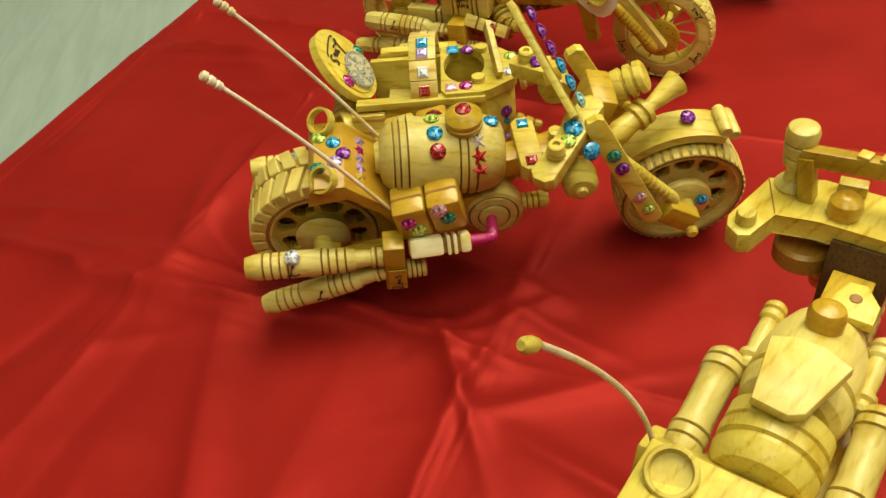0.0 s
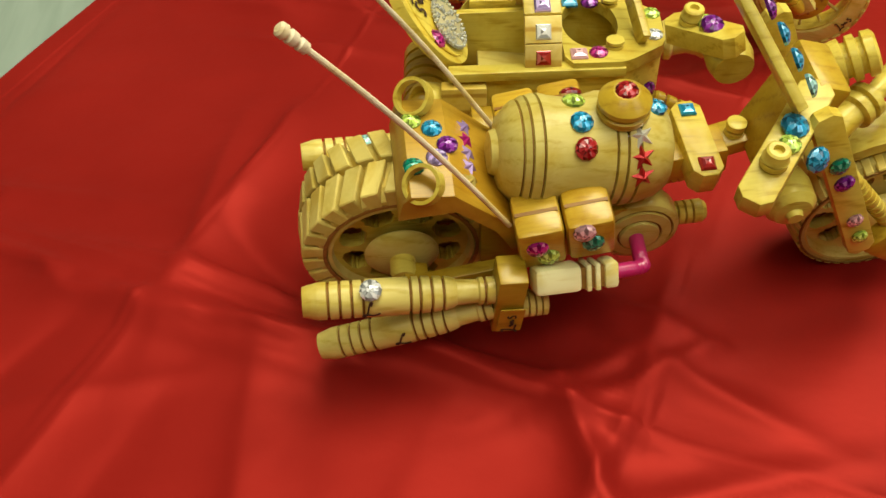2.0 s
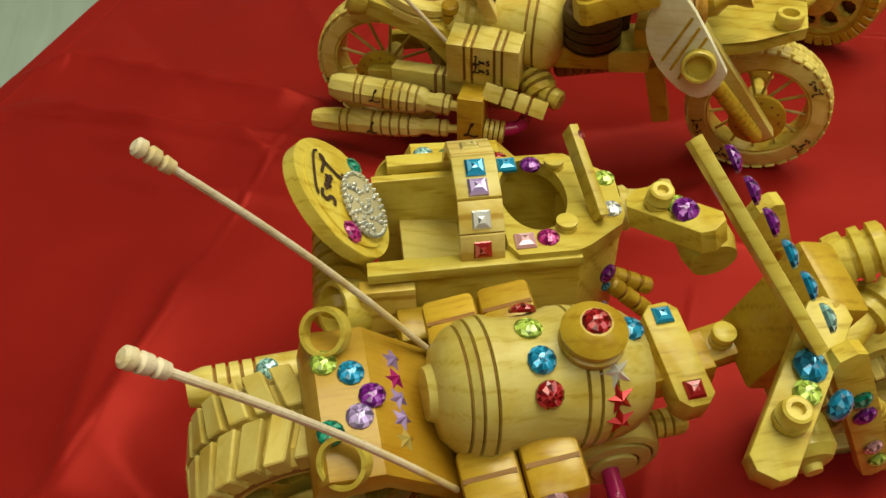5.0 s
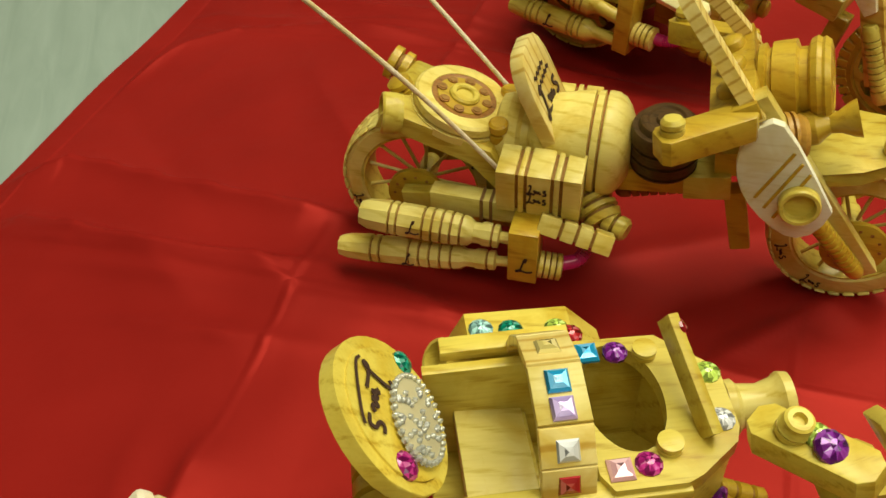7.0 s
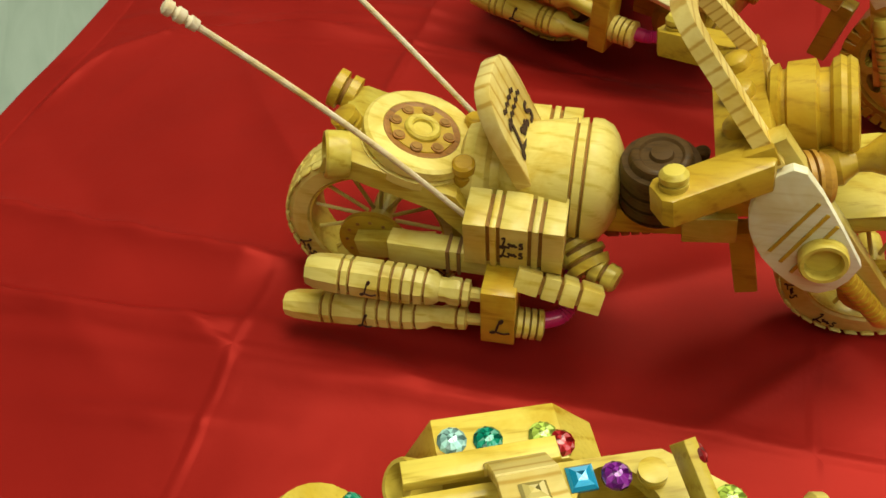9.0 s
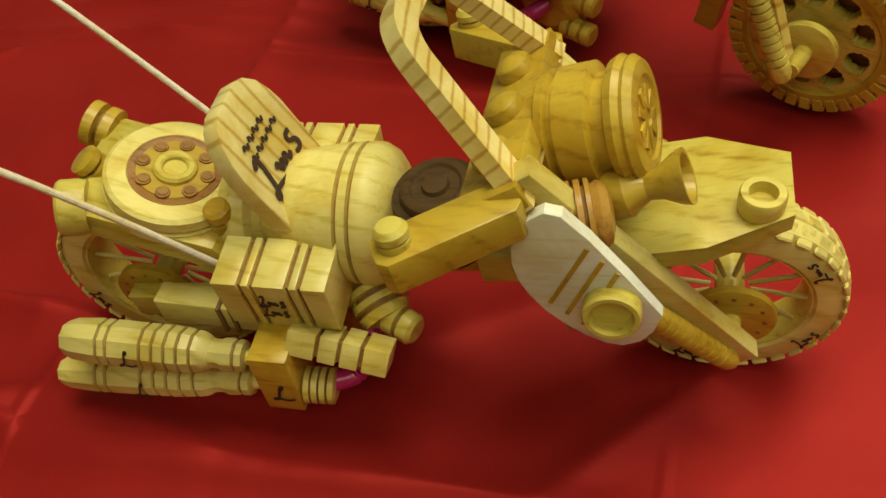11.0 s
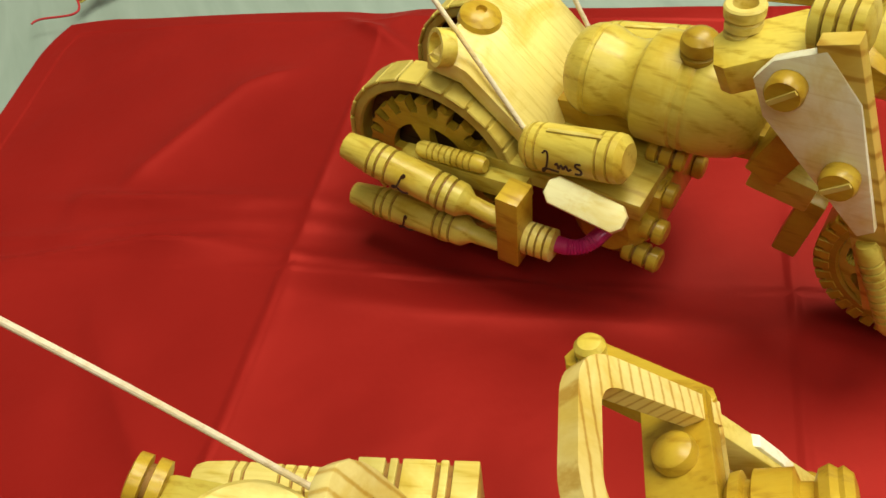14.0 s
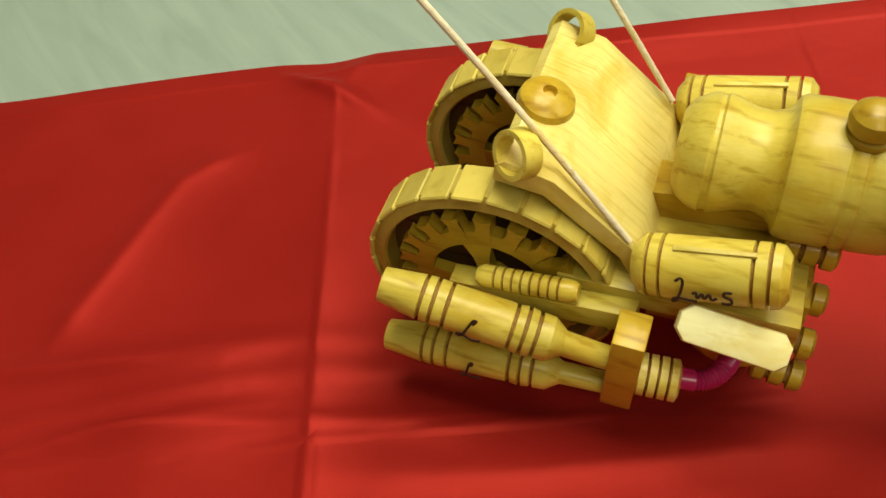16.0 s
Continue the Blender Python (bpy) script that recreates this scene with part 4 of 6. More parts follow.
    # headlamp and horn
    part("headlamp", lathe((0.1480, 0.0110, 0.0950), (0.1700, 0.0085, 0.1065), [(0, 0), (0, 0.0052), (0.3, 0.0056), (0.34, 0.0080), (0.45, 0.0084), (0.54, 0.0084), (0.56, 0.0064), (0.62, 0.0064), (0.64, 0.0084), (0.74, 0.0084), (0.76, 0.0066), (0.82, 0.0066), (0.84, 0.0084), (0.96, 0.0080), (1, 0.0066), (1, 0)]), PINE, P, "turned wooden lamp with deep grooves")
    part("horn", lathe((0.1500, -0.0110, 0.0850), (0.1870, 0.0110, 0.0965), [(0, 0), (0, 0.0050), (0.14, 0.0062), (0.22, 0.0056), (0.34, 0.0054), (0.36, 0.0074), (0.42, 0.0074), (0.43, 0.0056), (0.46, 0.0056), (0.47, 0.0074), (0.53, 0.0072), (0.55, 0.0040), (0.62, 0.0036), (0.85, 0.0054), (1, 0.0070), (1, 0.0060), (0.85, 0.0034), (0.85, 0)]), PINE, P, "turned wooden horn")
    # fork and front wheel
    for s in (-1, 1):
        leg = part("fork_leg", board((0.1365, s * 0.0245, 0.1140), (0.1700, s * 0.0330, 0.0470), 0.0098, 0.0050, (0.1, -1, 0.05), 0.0007, 0.0025), PINE, P)
        part("fork_peg", lathe((0.1300, s * 0.0440, 0.0855), (0.1300, s * 0.0260, 0.0855), [(0, 0), (0, 0.0024), (0.10, 0.0030), (0.14, 0.0062), (0.28, 0.0084), (0.7, 0.0088), (1, 0.0074), (1, 0)]), PINE, P)
        turned(P, "shock", (0.1510, s * 0.0270, 0.0880), (0.1820, s * 0.0270, 0.0520), 0.0032, PINE, 9)
        part("fork_foot", block((0.1830, s * 0.0300, 0.0440), (0.0190, 0.0080, 0.0120), (0, 35, 0), 0.0015), AMBER, P)
        turned(P, "axle_pin", (0.1900, s * 0.0380, 0.0360), (0.1900, s * 0.0240, 0.0360), 0.0030, PINE, 2)
        if s < 0:
            for col, k, r in (("green", 0.33, 0.0036), ("purple", 0.46, 0.0036), ("pink", 0.76, 0.0030), ("lime", 0.90, 0.0030)):
                q = Vector((0.1365, -0.0245, 0.1140)).lerp(Vector((0.1690, -0.0330, 0.0500)), k)
                stone(leg, col, (q.x, q.y - 0.0028, q.z + 0.0003), (0.1, -1, 0.1), r)
    f = (0.1915, 0.0, 0.0345)
    front = wheel_tyre(P, f, 0.0345, 0.024, 0.0310, 44, slant=0.15, depth=0.0011, gap=0.30, side=0.0012)
    part("rim", ring_wheel(f, 0.0316, 0.0285, -0.0105, 0.0205), PALE, front)
    part("rim_groove", ring_plate(circle(0.0322, 56), circle(0.0314, 56), 0.0008, Matrix(((1, 0, 0, f[0]), (0, 0, -1, f[1] - 0.0121), (0, 1, 0, f[2]), (0, 0, 0, 1)))), CUT, front)
    part("wheel_disc", holed_disc(f, 0.0150, 0.0290, 10, -0.0040, 0.0050, 0.003), PALE, front)
    # dark disc added for the shade seen through the openings
    y_disc(front, "backing", f, 0.0285, 0.0010, 0.0050, BURN_SHADE)
    y_disc(front, "hub", f, 0.0150, -0.0165, -0.0110, PALE, [(0, 0), (0.0, 0.011), (0.3, 0.0142), (0.6, 0.0150), (1, 0.0146), (1, 0)])
    y_disc(front, "axle", f, 0.005, -0.022, 0.022, PINE)
    stone(front, "blue", (0.1990, -0.0192, 0.0400), (0, -1, 0.1), 0.0034)
    arch = [(f[0] + (0.0385 + 0.0050 * o) * math.cos(radians(a)), f[2] + (0.0365 + 0.0050 * o) * math.sin(radians(a))) for o, angs in ((0, range(62, 143, 10)), (1, range(142, 61, -10))) for a in angs]
    fender = part("front_fender", side_plate(arch, -0.0070, 0.0122, 0.0010), PINE, P)
    for x, z in ((0.2105, 0.0745), (0.2150, 0.0715)):
        part("end_ridge", lathe((x, -0.0065, z), (x, 0.0115, z), [(0, 0), (0, 0.0028), (0.1, 0.0034), (0.9, 0.0034), (1, 0.0028), (1, 0)], 16), PALE, fender)
    stone(fender, "purple", (0.1930, 0.0040, 0.0786), (0.15, -0.2, 0.97), 0.0040)


def ring_wheel(c, r_out, r_in, y0, w):
    bm = bmesh.new()
    segs = 56
    prof = [(y0, r_out), (y0 - 0.0012, r_out - 0.0008), (y0 - 0.0012, r_in + 0.0006), (y0 + 0.001, r_in), (y0 + w, r_in), (y0 + w, r_out)]
    loops = [[bm.verts.new((c[0] + q * math.cos(2 * math.pi * i / segs), c[1] + y, c[2] + q * math.sin(2 * math.pi * i / segs))) for i in range(segs)] for y, q in prof]
    for k in range(len(prof)):
        one, two = loops[k], loops[(k + 1) % len(prof)]
        for i in range(segs):
            j = (i + 1) % segs
            bm.faces.new((one[i], one[j], two[j], two[i]))
    return bm


build_gem_bike(gem_bike)

# ---- the sidecar ----
sidecar = thing("sidecar", pose(0.1201, 0.4568, 0.0005, -0.9, 0, -6.2) @ pose(-0.121, -0.4585, 0), "open wooden toy sidecar with stones and a lace-trimmed seat back", "toy sidecar")


def build_sidecar(P):
    outline = [(0.054, 0.4600), (0.120, 0.4600), (0.1365, 0.4715), (0.1370, 0.4970), (0.124, 0.5115), (0.054, 0.5115)]
    cx, cy = 0.095, 0.4875
    for k in range(len(outline)):
        a, b = outline[k], outline[(k + 1) % len(outline)]
        if k == 5:
            continue
        mid = Vector(((a[0] + b[0]) / 2, (a[1] + b[1]) / 2))
        side = (Vector((cx, cy)) - mid).normalized()
        d = Vector((b[0] - a[0], b[1] - a[1])).normalized()
        nrm = Vector((-d.y, d.x, 0))
        off = nrm * 0.002
        lo = 0.0340 if k in (0, 4) else 0.0300
        part("side_panel", board((a[0] + off.x, a[1] + off.y, (lo + 0.0780) / 2), (b[0] + off.x, b[1] + off.y, (lo + 0.0780) / 2), 0.0780 - lo, 0.0036, nrm, 0.0005), PINE, P)
    part("bottom", block((0.095, 0.4875, 0.0355), (0.082, 0.054, 0.004)), PINE, P)
    part("rail", board((0.050, 0.4605, 0.0785), (0.1200, 0.4605, 0.0785), 0.0065, 0.0040, (0, 0, 1)), PINE, P)
    part("rail", board((0.060, 0.5165, 0.0785), (0.1000, 0.5165, 0.0785), 0.0065, 0.0040, (0, 0, 1)), PINE, P)
    part("seat", block((0.0735, 0.4865, 0.0560), (0.0215, 0.0480, 0.0040), (0, 6, 0)), PALE, P)
    part("seat_front", block((0.0840, 0.4875, 0.0455), (0.0035, 0.0500, 0.0190)), PINE, P)
    # deck with a round opening
    n = 40
    hole, edge = [], []
    poly = [Vector(q) for q in ((0.0965, 0.4585), (0.1205, 0.4585), (0.1375, 0.4705), (0.1390, 0.4945), (0.1240, 0.5095), (0.0955, 0.5105))]
    hc = Vector((0.1090, 0.4885))
    for i in range(n):
        a = 2 * math.pi * i / n
        d = Vector((math.cos(a), math.sin(a)))
        hole.append((hc.x + 0.0115 * d.x, hc.y + 0.0190 * d.y))
        best = None
        for k in range(6):
            p, q = poly[k], poly[(k + 1) % 6]
            e = q - p
            den = d.x * e.y - d.y * e.x
            if abs(den) > 1e-9:
                w = p - hc
                t = (w.x * e.y - w.y * e.x) / den
                s = (w.x * d.y - w.y * d.x) / den
                if t > 0 and -1e-6 <= s <= 1 + 1e-6 and (best is None or t < best):
                    best = t
        edge.append((hc.x + d.x * best, hc.y + d.y * best))
    part("deck", ring_plate(edge, hole, 0.0055, pose(0, 0, 0.0800)), PINE, P, "wooden deck with a round opening")
    # hoop over the seat
    prof = [(0.4612, 0.0785), (0.4640, 0.0888), (0.4705, 0.0970), (0.4860, 0.1018), (0.5000, 0.0973), (0.5095, 0.0873), (0.5140, 0.0790)]
    hoop = part("hoop_strip", board((0.0876, *prof[0]), (0.0876, *prof[1]), 0.0145, 0.0032, (0, -1, 0.4), 0.0005), LINES, P)
    for k in range(1, 6):
        a, b = prof[k], prof[k + 1]
        board_n = (0, -(b[1] - a[1]), (b[0] - a[0]))
        part("hoop_strip", board((0.0876, *a), (0.0876, *b), 0.0145, 0.0032, board_n, 0.0005), LINES if k != 2 else PALE, P)
    for col, y, z, ny in (("red", 0.4617, 0.0840, -0.95), ("clear", 0.4658, 0.0928, -0.78), ("lilac", 0.4735, 0.1000, -0.28), ("blue", 0.4808, 0.1022, -0.28), ("gold", 0.4935, 0.1010, 0.29)):
        stone(P, col, (0.0876, y, z), (0, ny, math.sqrt(1 - ny * ny)), 0.0036, True)
    # seat back
    up = Vector((-0.62, 0.0, 0.785))
    nrm = Vector((0.785, 0.0, 0.62))
    m = Matrix(((0, up.x, nrm.x, 0.0447), (-1, up.y, nrm.y, 0.4855), (0, up.z, nrm.z, 0.0870), (0, 0, 0, 1)))
    oval = [(0.0245 * math.cos(a) * (1 if math.sin(a) > 0 else 0.96), 0.0265 * math.sin(a) if math.sin(a) > 0 else 0.0190 * math.sin(a)) for a in [2 * math.pi * i / 40 for i in range(40)]]
    back = part("seat_back", prism(oval, 0.0050, m, 0.0012), PINE, P, "oval wooden seat back")
    inner = [(x * 0.84, y * 0.84) for x, y in oval]
    part("seat_panel", prism(inner, 0.0012, m @ pose(0, 0, 0.0026), 0.0004), PINE, back)
    lace = [(0.0135 * math.cos(a), -0.0040 + 0.0095 * math.sin(a)) for a in [2 * math.pi * i / 24 for i in range(24)]]
    part("lace", prism(lace, 0.0012, m @ pose(0, 0, 0.0042), 0.0004), LACE, back, "white lace patch")
    spots = [(0.0140 * math.cos(2 * math.pi * i / 34), -0.0040 + 0.0100 * math.sin(2 * math.pi * i / 34), 0.0050) for i in range(34)]
    rnd = random.Random(5)
    for i in range(44):
        a, k = rnd.uniform(0, 6.28), math.sqrt(rnd.random()) * 0.88
        spots.append((0.0135 * k * math.cos(a), -0.0040 + 0.0095 * k * math.sin(a), 0.0050))
    first = scatter(back, "bead", lathe((0, 0, -0.0008), (0, 0, 0.0011), [(0, 0), (0, 0.0009), (0.6, 0.0009), (1, 0.0003), (1, 0)], 8), BEAD, [m @ Matrix.Translation(q) for q in spots])
    stone(back, "magenta", m @ Vector((0.0165, 0.0010, 0.0030)), nrm, 0.0042)
    stone(back, "green", m @ Vector((-0.0200, -0.0020, 0.0030)), nrm, 0.0038)
    scrawl(back, m @ Vector((0.002, 0.0115, 0.0034)), nrm, (0, -1, 0), 0.0105, FLOURISH, 0.0012)
    scrawl(back, m @ Vector((0.002, 0.0115, 0.0034)), nrm, (0, -1, 0), 0.0105, [[(-1.2, -0.55), (-1.0, -0.75), (0.6, -0.62), (0.9, -0.5)]], 0.0009)
    # rear rolls and rings
    turned(P, "roll", (0.0400, 0.4620, 0.0560), (0.0400, 0.5120, 0.0560), 0.0100, AMBER, 5)
    part("lamp_ring", ring((0.0400, 0.4600, 0.0640), (-0.8, -0.4, 0.4), 0.0100, 0.0080, 0.008), PINE, P)
    part("lamp_ring", ring((0.0610, 0.5180, 0.0720), (-0.7, -0.1, 0.6), 0.0068, 0.0052, 0.007), PINE, P)
    part("bracket", block((0.0560, 0.4580, 0.0600), (0.0180, 0.0060, 0.0300)), LINEX, P)
    # far fender and wheel
    fend = part("wheel_fender", side_plate([(0.0606, 0.0560), (0.0700, 0.0742), (0.1035, 0.0728), (0.1150, 0.0600), (0.1150, 0.0520), (0.0606, 0.0490)], 0.5170, 0.5345), PINE, P)
    for col, x, y in (("aqua", 0.0745, 0.5268), ("green", 0.0839, 0.5256), ("lime", 0.0985, 0.5246), ("red", 0.1022, 0.5215)):
        stone(fend, col, (x, y, 0.0744 - (x - 0.0700) * 0.042), (0.04, -0.1, 1), 0.0040)
    wheel_tyre(P, (0.0920, 0.5310, 0.0300), 0.0300, 0.0180, 0.0160, 24)
    y_disc(P, "wheel_disc", (0.0920, 0.5310, 0.0300), 0.0170, 0.5240, 0.5380, PINE)
    # deck furniture
    for x, y in ((0.1168, 0.4698), (0.1192, 0.5025)):
        turned(P, "knob", (x, y, 0.0825), (x, y, 0.0860), 0.0036, PINE, 1)
    for col, x, y, sq in (("pink", 0.1020, 0.4644, True), ("magenta", 0.1098, 0.4652, False), ("blue", 0.1025, 0.5050, True), ("purple", 0.1110, 0.5042, False), ("clear", 0.1335, 0.4765, False), ("lime", 0.1352, 0.4930, False)):
        stone(P, col, (x, y, 0.0830), (0, -0.05, 1), 0.0038, sq)
    plank = part("windscreen_bar", board((0.1285, 0.4705, 0.0845), (0.1233, 0.5005, 0.1000), 0.0066, 0.0034, (-0.9, -0.1, 0.2), 0.0006), PINE, P)
    stone(plank, "red", (0.1263, 0.4970, 0.0985), (1, 0, 0.2), 0.0032)
    part("nose", lathe((0.1400, 0.4865, 0.0740), (0.1580, 0.4850, 0.0760), [(0, 0), (0, 0.0080), (0.12, 0.0082), (0.2, 0.0066), (0.5, 0.0060), (0.75, 0.0074), (0.85, 0.0088), (1, 0.0084), (1, 0)]), PALE, P)
    turned(P, "peg", (0.1340, 0.4680, 0.0560), (0.1480, 0.4640, 0.0440), 0.0032, AMBER, 2)
    turned(P, "peg", (0.1360, 0.4720, 0.0560), (0.1500, 0.4700, 0.0500), 0.0032, AMBER, 2)
    for col, z in (("purple", 0.0660), ("blue", 0.0600), ("lilac", 0.0500)):
        stone(P, col, (0.1310, 0.4628, z), (0.57, -0.82, 0.05), 0.0036 if col == "purple" else 0.002)
    part("strut", tube([(0.124, 0.458, 0.036), (0.128, 0.450, 0.006)], 0.0022, 10), PINE, P)
    part("strut", tube([(0.070, 0.458, 0.040), (0.070, 0.436, 0.040)], 0.0030, 10), PINE, P)
    part("strut", tube([(0.110, 0.458, 0.040), (0.110, 0.430, 0.040)], 0.0030, 10), PINE, P)


build_sidecar(sidecar)

# ---- the spoked motorcycle ----
spoke_bike = thing("toy_motorcycle", pose(0.0858, 0.6589, 0, 0.5, 0, -27.7), "plain varnished wooden toy chopper with spoked wheels and dark marks", "toy motorcycle", "toy motorcycles")


def spoked_wheel(P, c, r, w):
    tyre = wheel_tyre(P, c, r, w, r - 0.0105, 34, slant=0.3, depth=0.0007, gap=0.22, mat=PALE, side=0.0018)
    part("rim", ring_wheel(c, r - 0.0098, r - 0.0118, -w / 2 + 0.002, w - 0.003), PINE, tyre)
    spokes(tyre, c, 0.006, r - 0.0105, 13, -0.003)
    y_disc(tyre, "hub", c, 0.0045, -0.012, 0.012, PINE)
    plate = y_disc(tyre, "brake_disc", c, 0.0130, -0.0135, -0.0105, AMBER)
    drilled(plate, c, 0.0098, 12, -0.0138, 0.0007, BURN_SHADE)
    y_disc(tyre, "axle", c, 0.0030, -0.020, 0.020, PINE)
    for deg in (205, 250, 330, 40):
        a = radians(deg)
        q = (c[0] + (r - 0.006) * math.cos(a), -w / 2 - 0.0002, c[2] + (r - 0.006) * math.sin(a))
        scrawl(tyre, q, (0, -1, 0), (-math.sin(a), 0, math.cos(a)), 0.0042, FLOURISH, 0.0005)
    return tyre


def moved_by(m, bm):
    bm.transform(m)
    return bm


def build_spoke_bike(P):
    spoked_wheel(P, (0.004, 0, 0.0370), 0.0370, 0.0160)
    rest = set(P.children_recursive)
    spoked_wheel(P, (0.1855, 0, 0.0340), 0.0340, 0.0150)
    # the front wheel stands a little to the far side
    moved = []
    for ob in set(P.children_recursive) - rest:
        if ob.data not in moved:
            moved.append(ob.data)
            ob.data.transform(Matrix.Translation((0, 0.0095, 0)))
    for s in (-1, 1):
        part("swing_arm", board((0.0, s * 0.0170, 0.0390), (0.030, s * 0.0180, 0.0440), 0.009, 0.006, (0, 1, 0)), PINE, P)
        part("swing_arm", board((0.014, s * 0.0220, 0.0460), (0.056, s * 0.0240, 0.0470), 0.010, 0.008, (0, 1, 0)), PALE, P)
        part("groove", block((0.036, s * 0.0235, 0.0466), (0.0012, 0.0092, 0.0112), bevel=0), GROOVE, P)
        part("groove", block((0.040, s * 0.0235, 0.0467), (0.0012, 0.0092, 0.0112), bevel=0), GROOVE, P)
    part("rear_fender", side_plate([(-0.0100, 0.0755), (-0.0070, 0.0825), (-0.002, 0.0838), (0.0380, 0.0710), (0.0480, 0.0535), (0.0460, 0.0500), (0.0420, 0.0505), (0.0300, 0.0640), (-0.0045, 0.0765)], -0.0200, 0.0200), PINE, P, "pale flat wooden mudguard")
    nrm = Vector((0.30, 0, 0.954))
    c0 = Vector((0.0202, 0.0000, 0.0745))
    disc = part("spare_wheel", lathe(c0 - nrm * 0.001, c0 + nrm * 0.0085, grooved([(0, 0.0200), (0.06, 0.0210), (0.40, 0.0210), (0.44, 0.0195), (0.52, 0.0195), (0.56, 0.0207), (0.90, 0.0205), (1.0, 0.0192), (1.0, 0.0140), (0.93, 0.0135), (0.93, 0)]), 44), PALE, P, "pale round wooden disc with scorched centre")
    top = c0 + nrm * 0.0078
    part("scorched_ring", lathe(top, top + nrm * 0.0006, [(0, 0.0137), (1, 0.0137), (1, 0.0122), (0.7, 0.0118), (0.7, 0)], 36), BURN_SHADE, disc, "burnt ring")
    part("hub_plate", lathe(top, top + nrm * 0.0008, [(0, 0.0116), (1, 0.0112), (1, 0)], 36), AMBER, disc)
    part("hub", lathe(top, top + nrm * 0.0026, [(0, 0.0066), (0.7, 0.0064), (1, 0.0056), (1, 0.0042), (0.8, 0.0036), (0.4, 0.0034), (0.4, 0)], 30), PINE, disc)
    mm = basis(top, nrm)
    for i in range(8):
        # no pits: dark plugs paint the holes' shade, paler tops their lit floors
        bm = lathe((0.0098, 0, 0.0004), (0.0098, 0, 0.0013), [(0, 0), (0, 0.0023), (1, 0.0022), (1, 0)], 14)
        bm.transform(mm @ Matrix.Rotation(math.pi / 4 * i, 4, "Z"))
        hole = part("drilled_hole", bm, BURN_SHADE, disc)
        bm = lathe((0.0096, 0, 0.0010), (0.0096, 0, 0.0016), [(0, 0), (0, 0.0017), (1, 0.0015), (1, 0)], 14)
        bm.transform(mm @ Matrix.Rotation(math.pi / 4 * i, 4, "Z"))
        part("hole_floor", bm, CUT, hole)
    cup = part("tail_light", ring((-0.0058, -0.0160, 0.0808), (-0.9, -0.35, 0.2), 0.0084, 0.0066, 0.006), PINE, P, "turned wooden cup")
    q = Vector((-0.0058, -0.0160, 0.0808)) + Vector((-0.9, -0.35, 0.2)) * -0.0015
    part("lens", lathe(q, q + Vector((-0.9, -0.35, 0.2)) * 0.0008, [(0, 0.0064), (1, 0.0064), (1, 0)], 24), BURN_SHADE, cup)
    turned(P, "knob", (-0.0060, 0.0180, 0.0790), (-0.0150, 0.0190, 0.0830), 0.0075, AMBER, 1)
    turned(P, "knob", (-0.0020, -0.0010, 0.0810), (-0.0050, -0.0020, 0.0875), 0.0050, AMBER, 1)
    for s in (-1, 1):
        turned(P, "dowel", (0.0395, s * 0.0100, 0.0660), (0.0395, s * 0.0125, 0.0810), 0.0040, AMBER, 2)
    antenna(P, (0.0420, -0.0215, 0.0640), (-0.0304, -0.0495, 0.1567), 0.003)
    antenna(P, (0.0390, 0.0195, 0.0740), (-0.0540, 0.0306, 0.1650), 0.002)
    tank = part("tank", lathe((0.0370, 0, 0.0680), (0.0925, 0, 0.0680), grooved([(0, 0), (0, 0.0110), (0.03, 0.0150), (0.10, 0.0162), (0.17, 0.0150), (0.20, 0.0128), (0.25, 0.0124), (0.28, 0.0150), (0.32, 0.0166), (0.45, 0.0184), (0.58, 0.0198), (0.64, 0.0203), (0.70, 0.0207, 1), (0.77, 0.0211, 1), (0.80, 0.0213), (0.85, 0.0211), (0.91, 0.0194), (0.95, 0.0165), (0.99, 0.0120), (1, 0)], 0.91, 0.012), 44), PALE, P, "pale turned wooden drum tank")
    up, nrm = Vector((-0.45, 0.06, 0.891)).normalized(), Vector((0.893, 0, 0.451))
    m = Matrix(((0, up.x, nrm.x, 0.0540), (1, up.y, nrm.y, 0.0010), (0, up.z, nrm.z, 0.0885), (0, 0, 0, 1)))
    back = part("seat_back", prism([(-0.0165, -0.0220), (0.0165, -0.0220), (0.0168, 0.0060), (0.0160, 0.0108), (0.0140, 0.0160), (0.0105, 0.0198), (0.0060, 0.0215), (-0.0060, 0.0215), (-0.0105, 0.0198), (-0.0140, 0.0160), (-0.0160, 0.0108), (-0.0168, 0.0060)], 0.0058, m, 0.0010), LINES, P, "striped pine seat back with scorched marks")
    scrawl(back, m @ Vector((0.0005, -0.0020, 0.0029)), nrm, (0, 1, 0), 0.0112, FLOURISH, 0.0015)
    scrawl(back, m @ Vector((0.0005, 0.0020, 0.0029)), nrm, (0, 1, 0), 0.0105, ROWS, 0.0007)
    for s in (-1, 1):
        slotted(P, "side_box", pose(0.0595, s * 0.0242, 0.0630, s * -6, 0, 0), (0.0335, 0.0165, 0.0210), (-0.0085, -0.0050, 0.0055, 0.0090), 0.0013, PALE, "pale block with four saw cuts")
        turned(P, "dowel", (0.0760, s * 0.0150, 0.0455), (0.0955, s * 0.0235, 0.0430), 0.0050, PINE, 3)
        part("cylinder", lathe((0.0740, s * 0.0060, 0.0520), (0.0860, s * 0.0200, 0.0430), grooved([(0, 0.0075), (0.2, 0.0085, 1), (0.4, 0.0085, 1), (0.6, 0.0085, 1), (0.8, 0.0085, 1), (1, 0.0075), (1, 0)], 0.82, 0.05)), PINE, P)
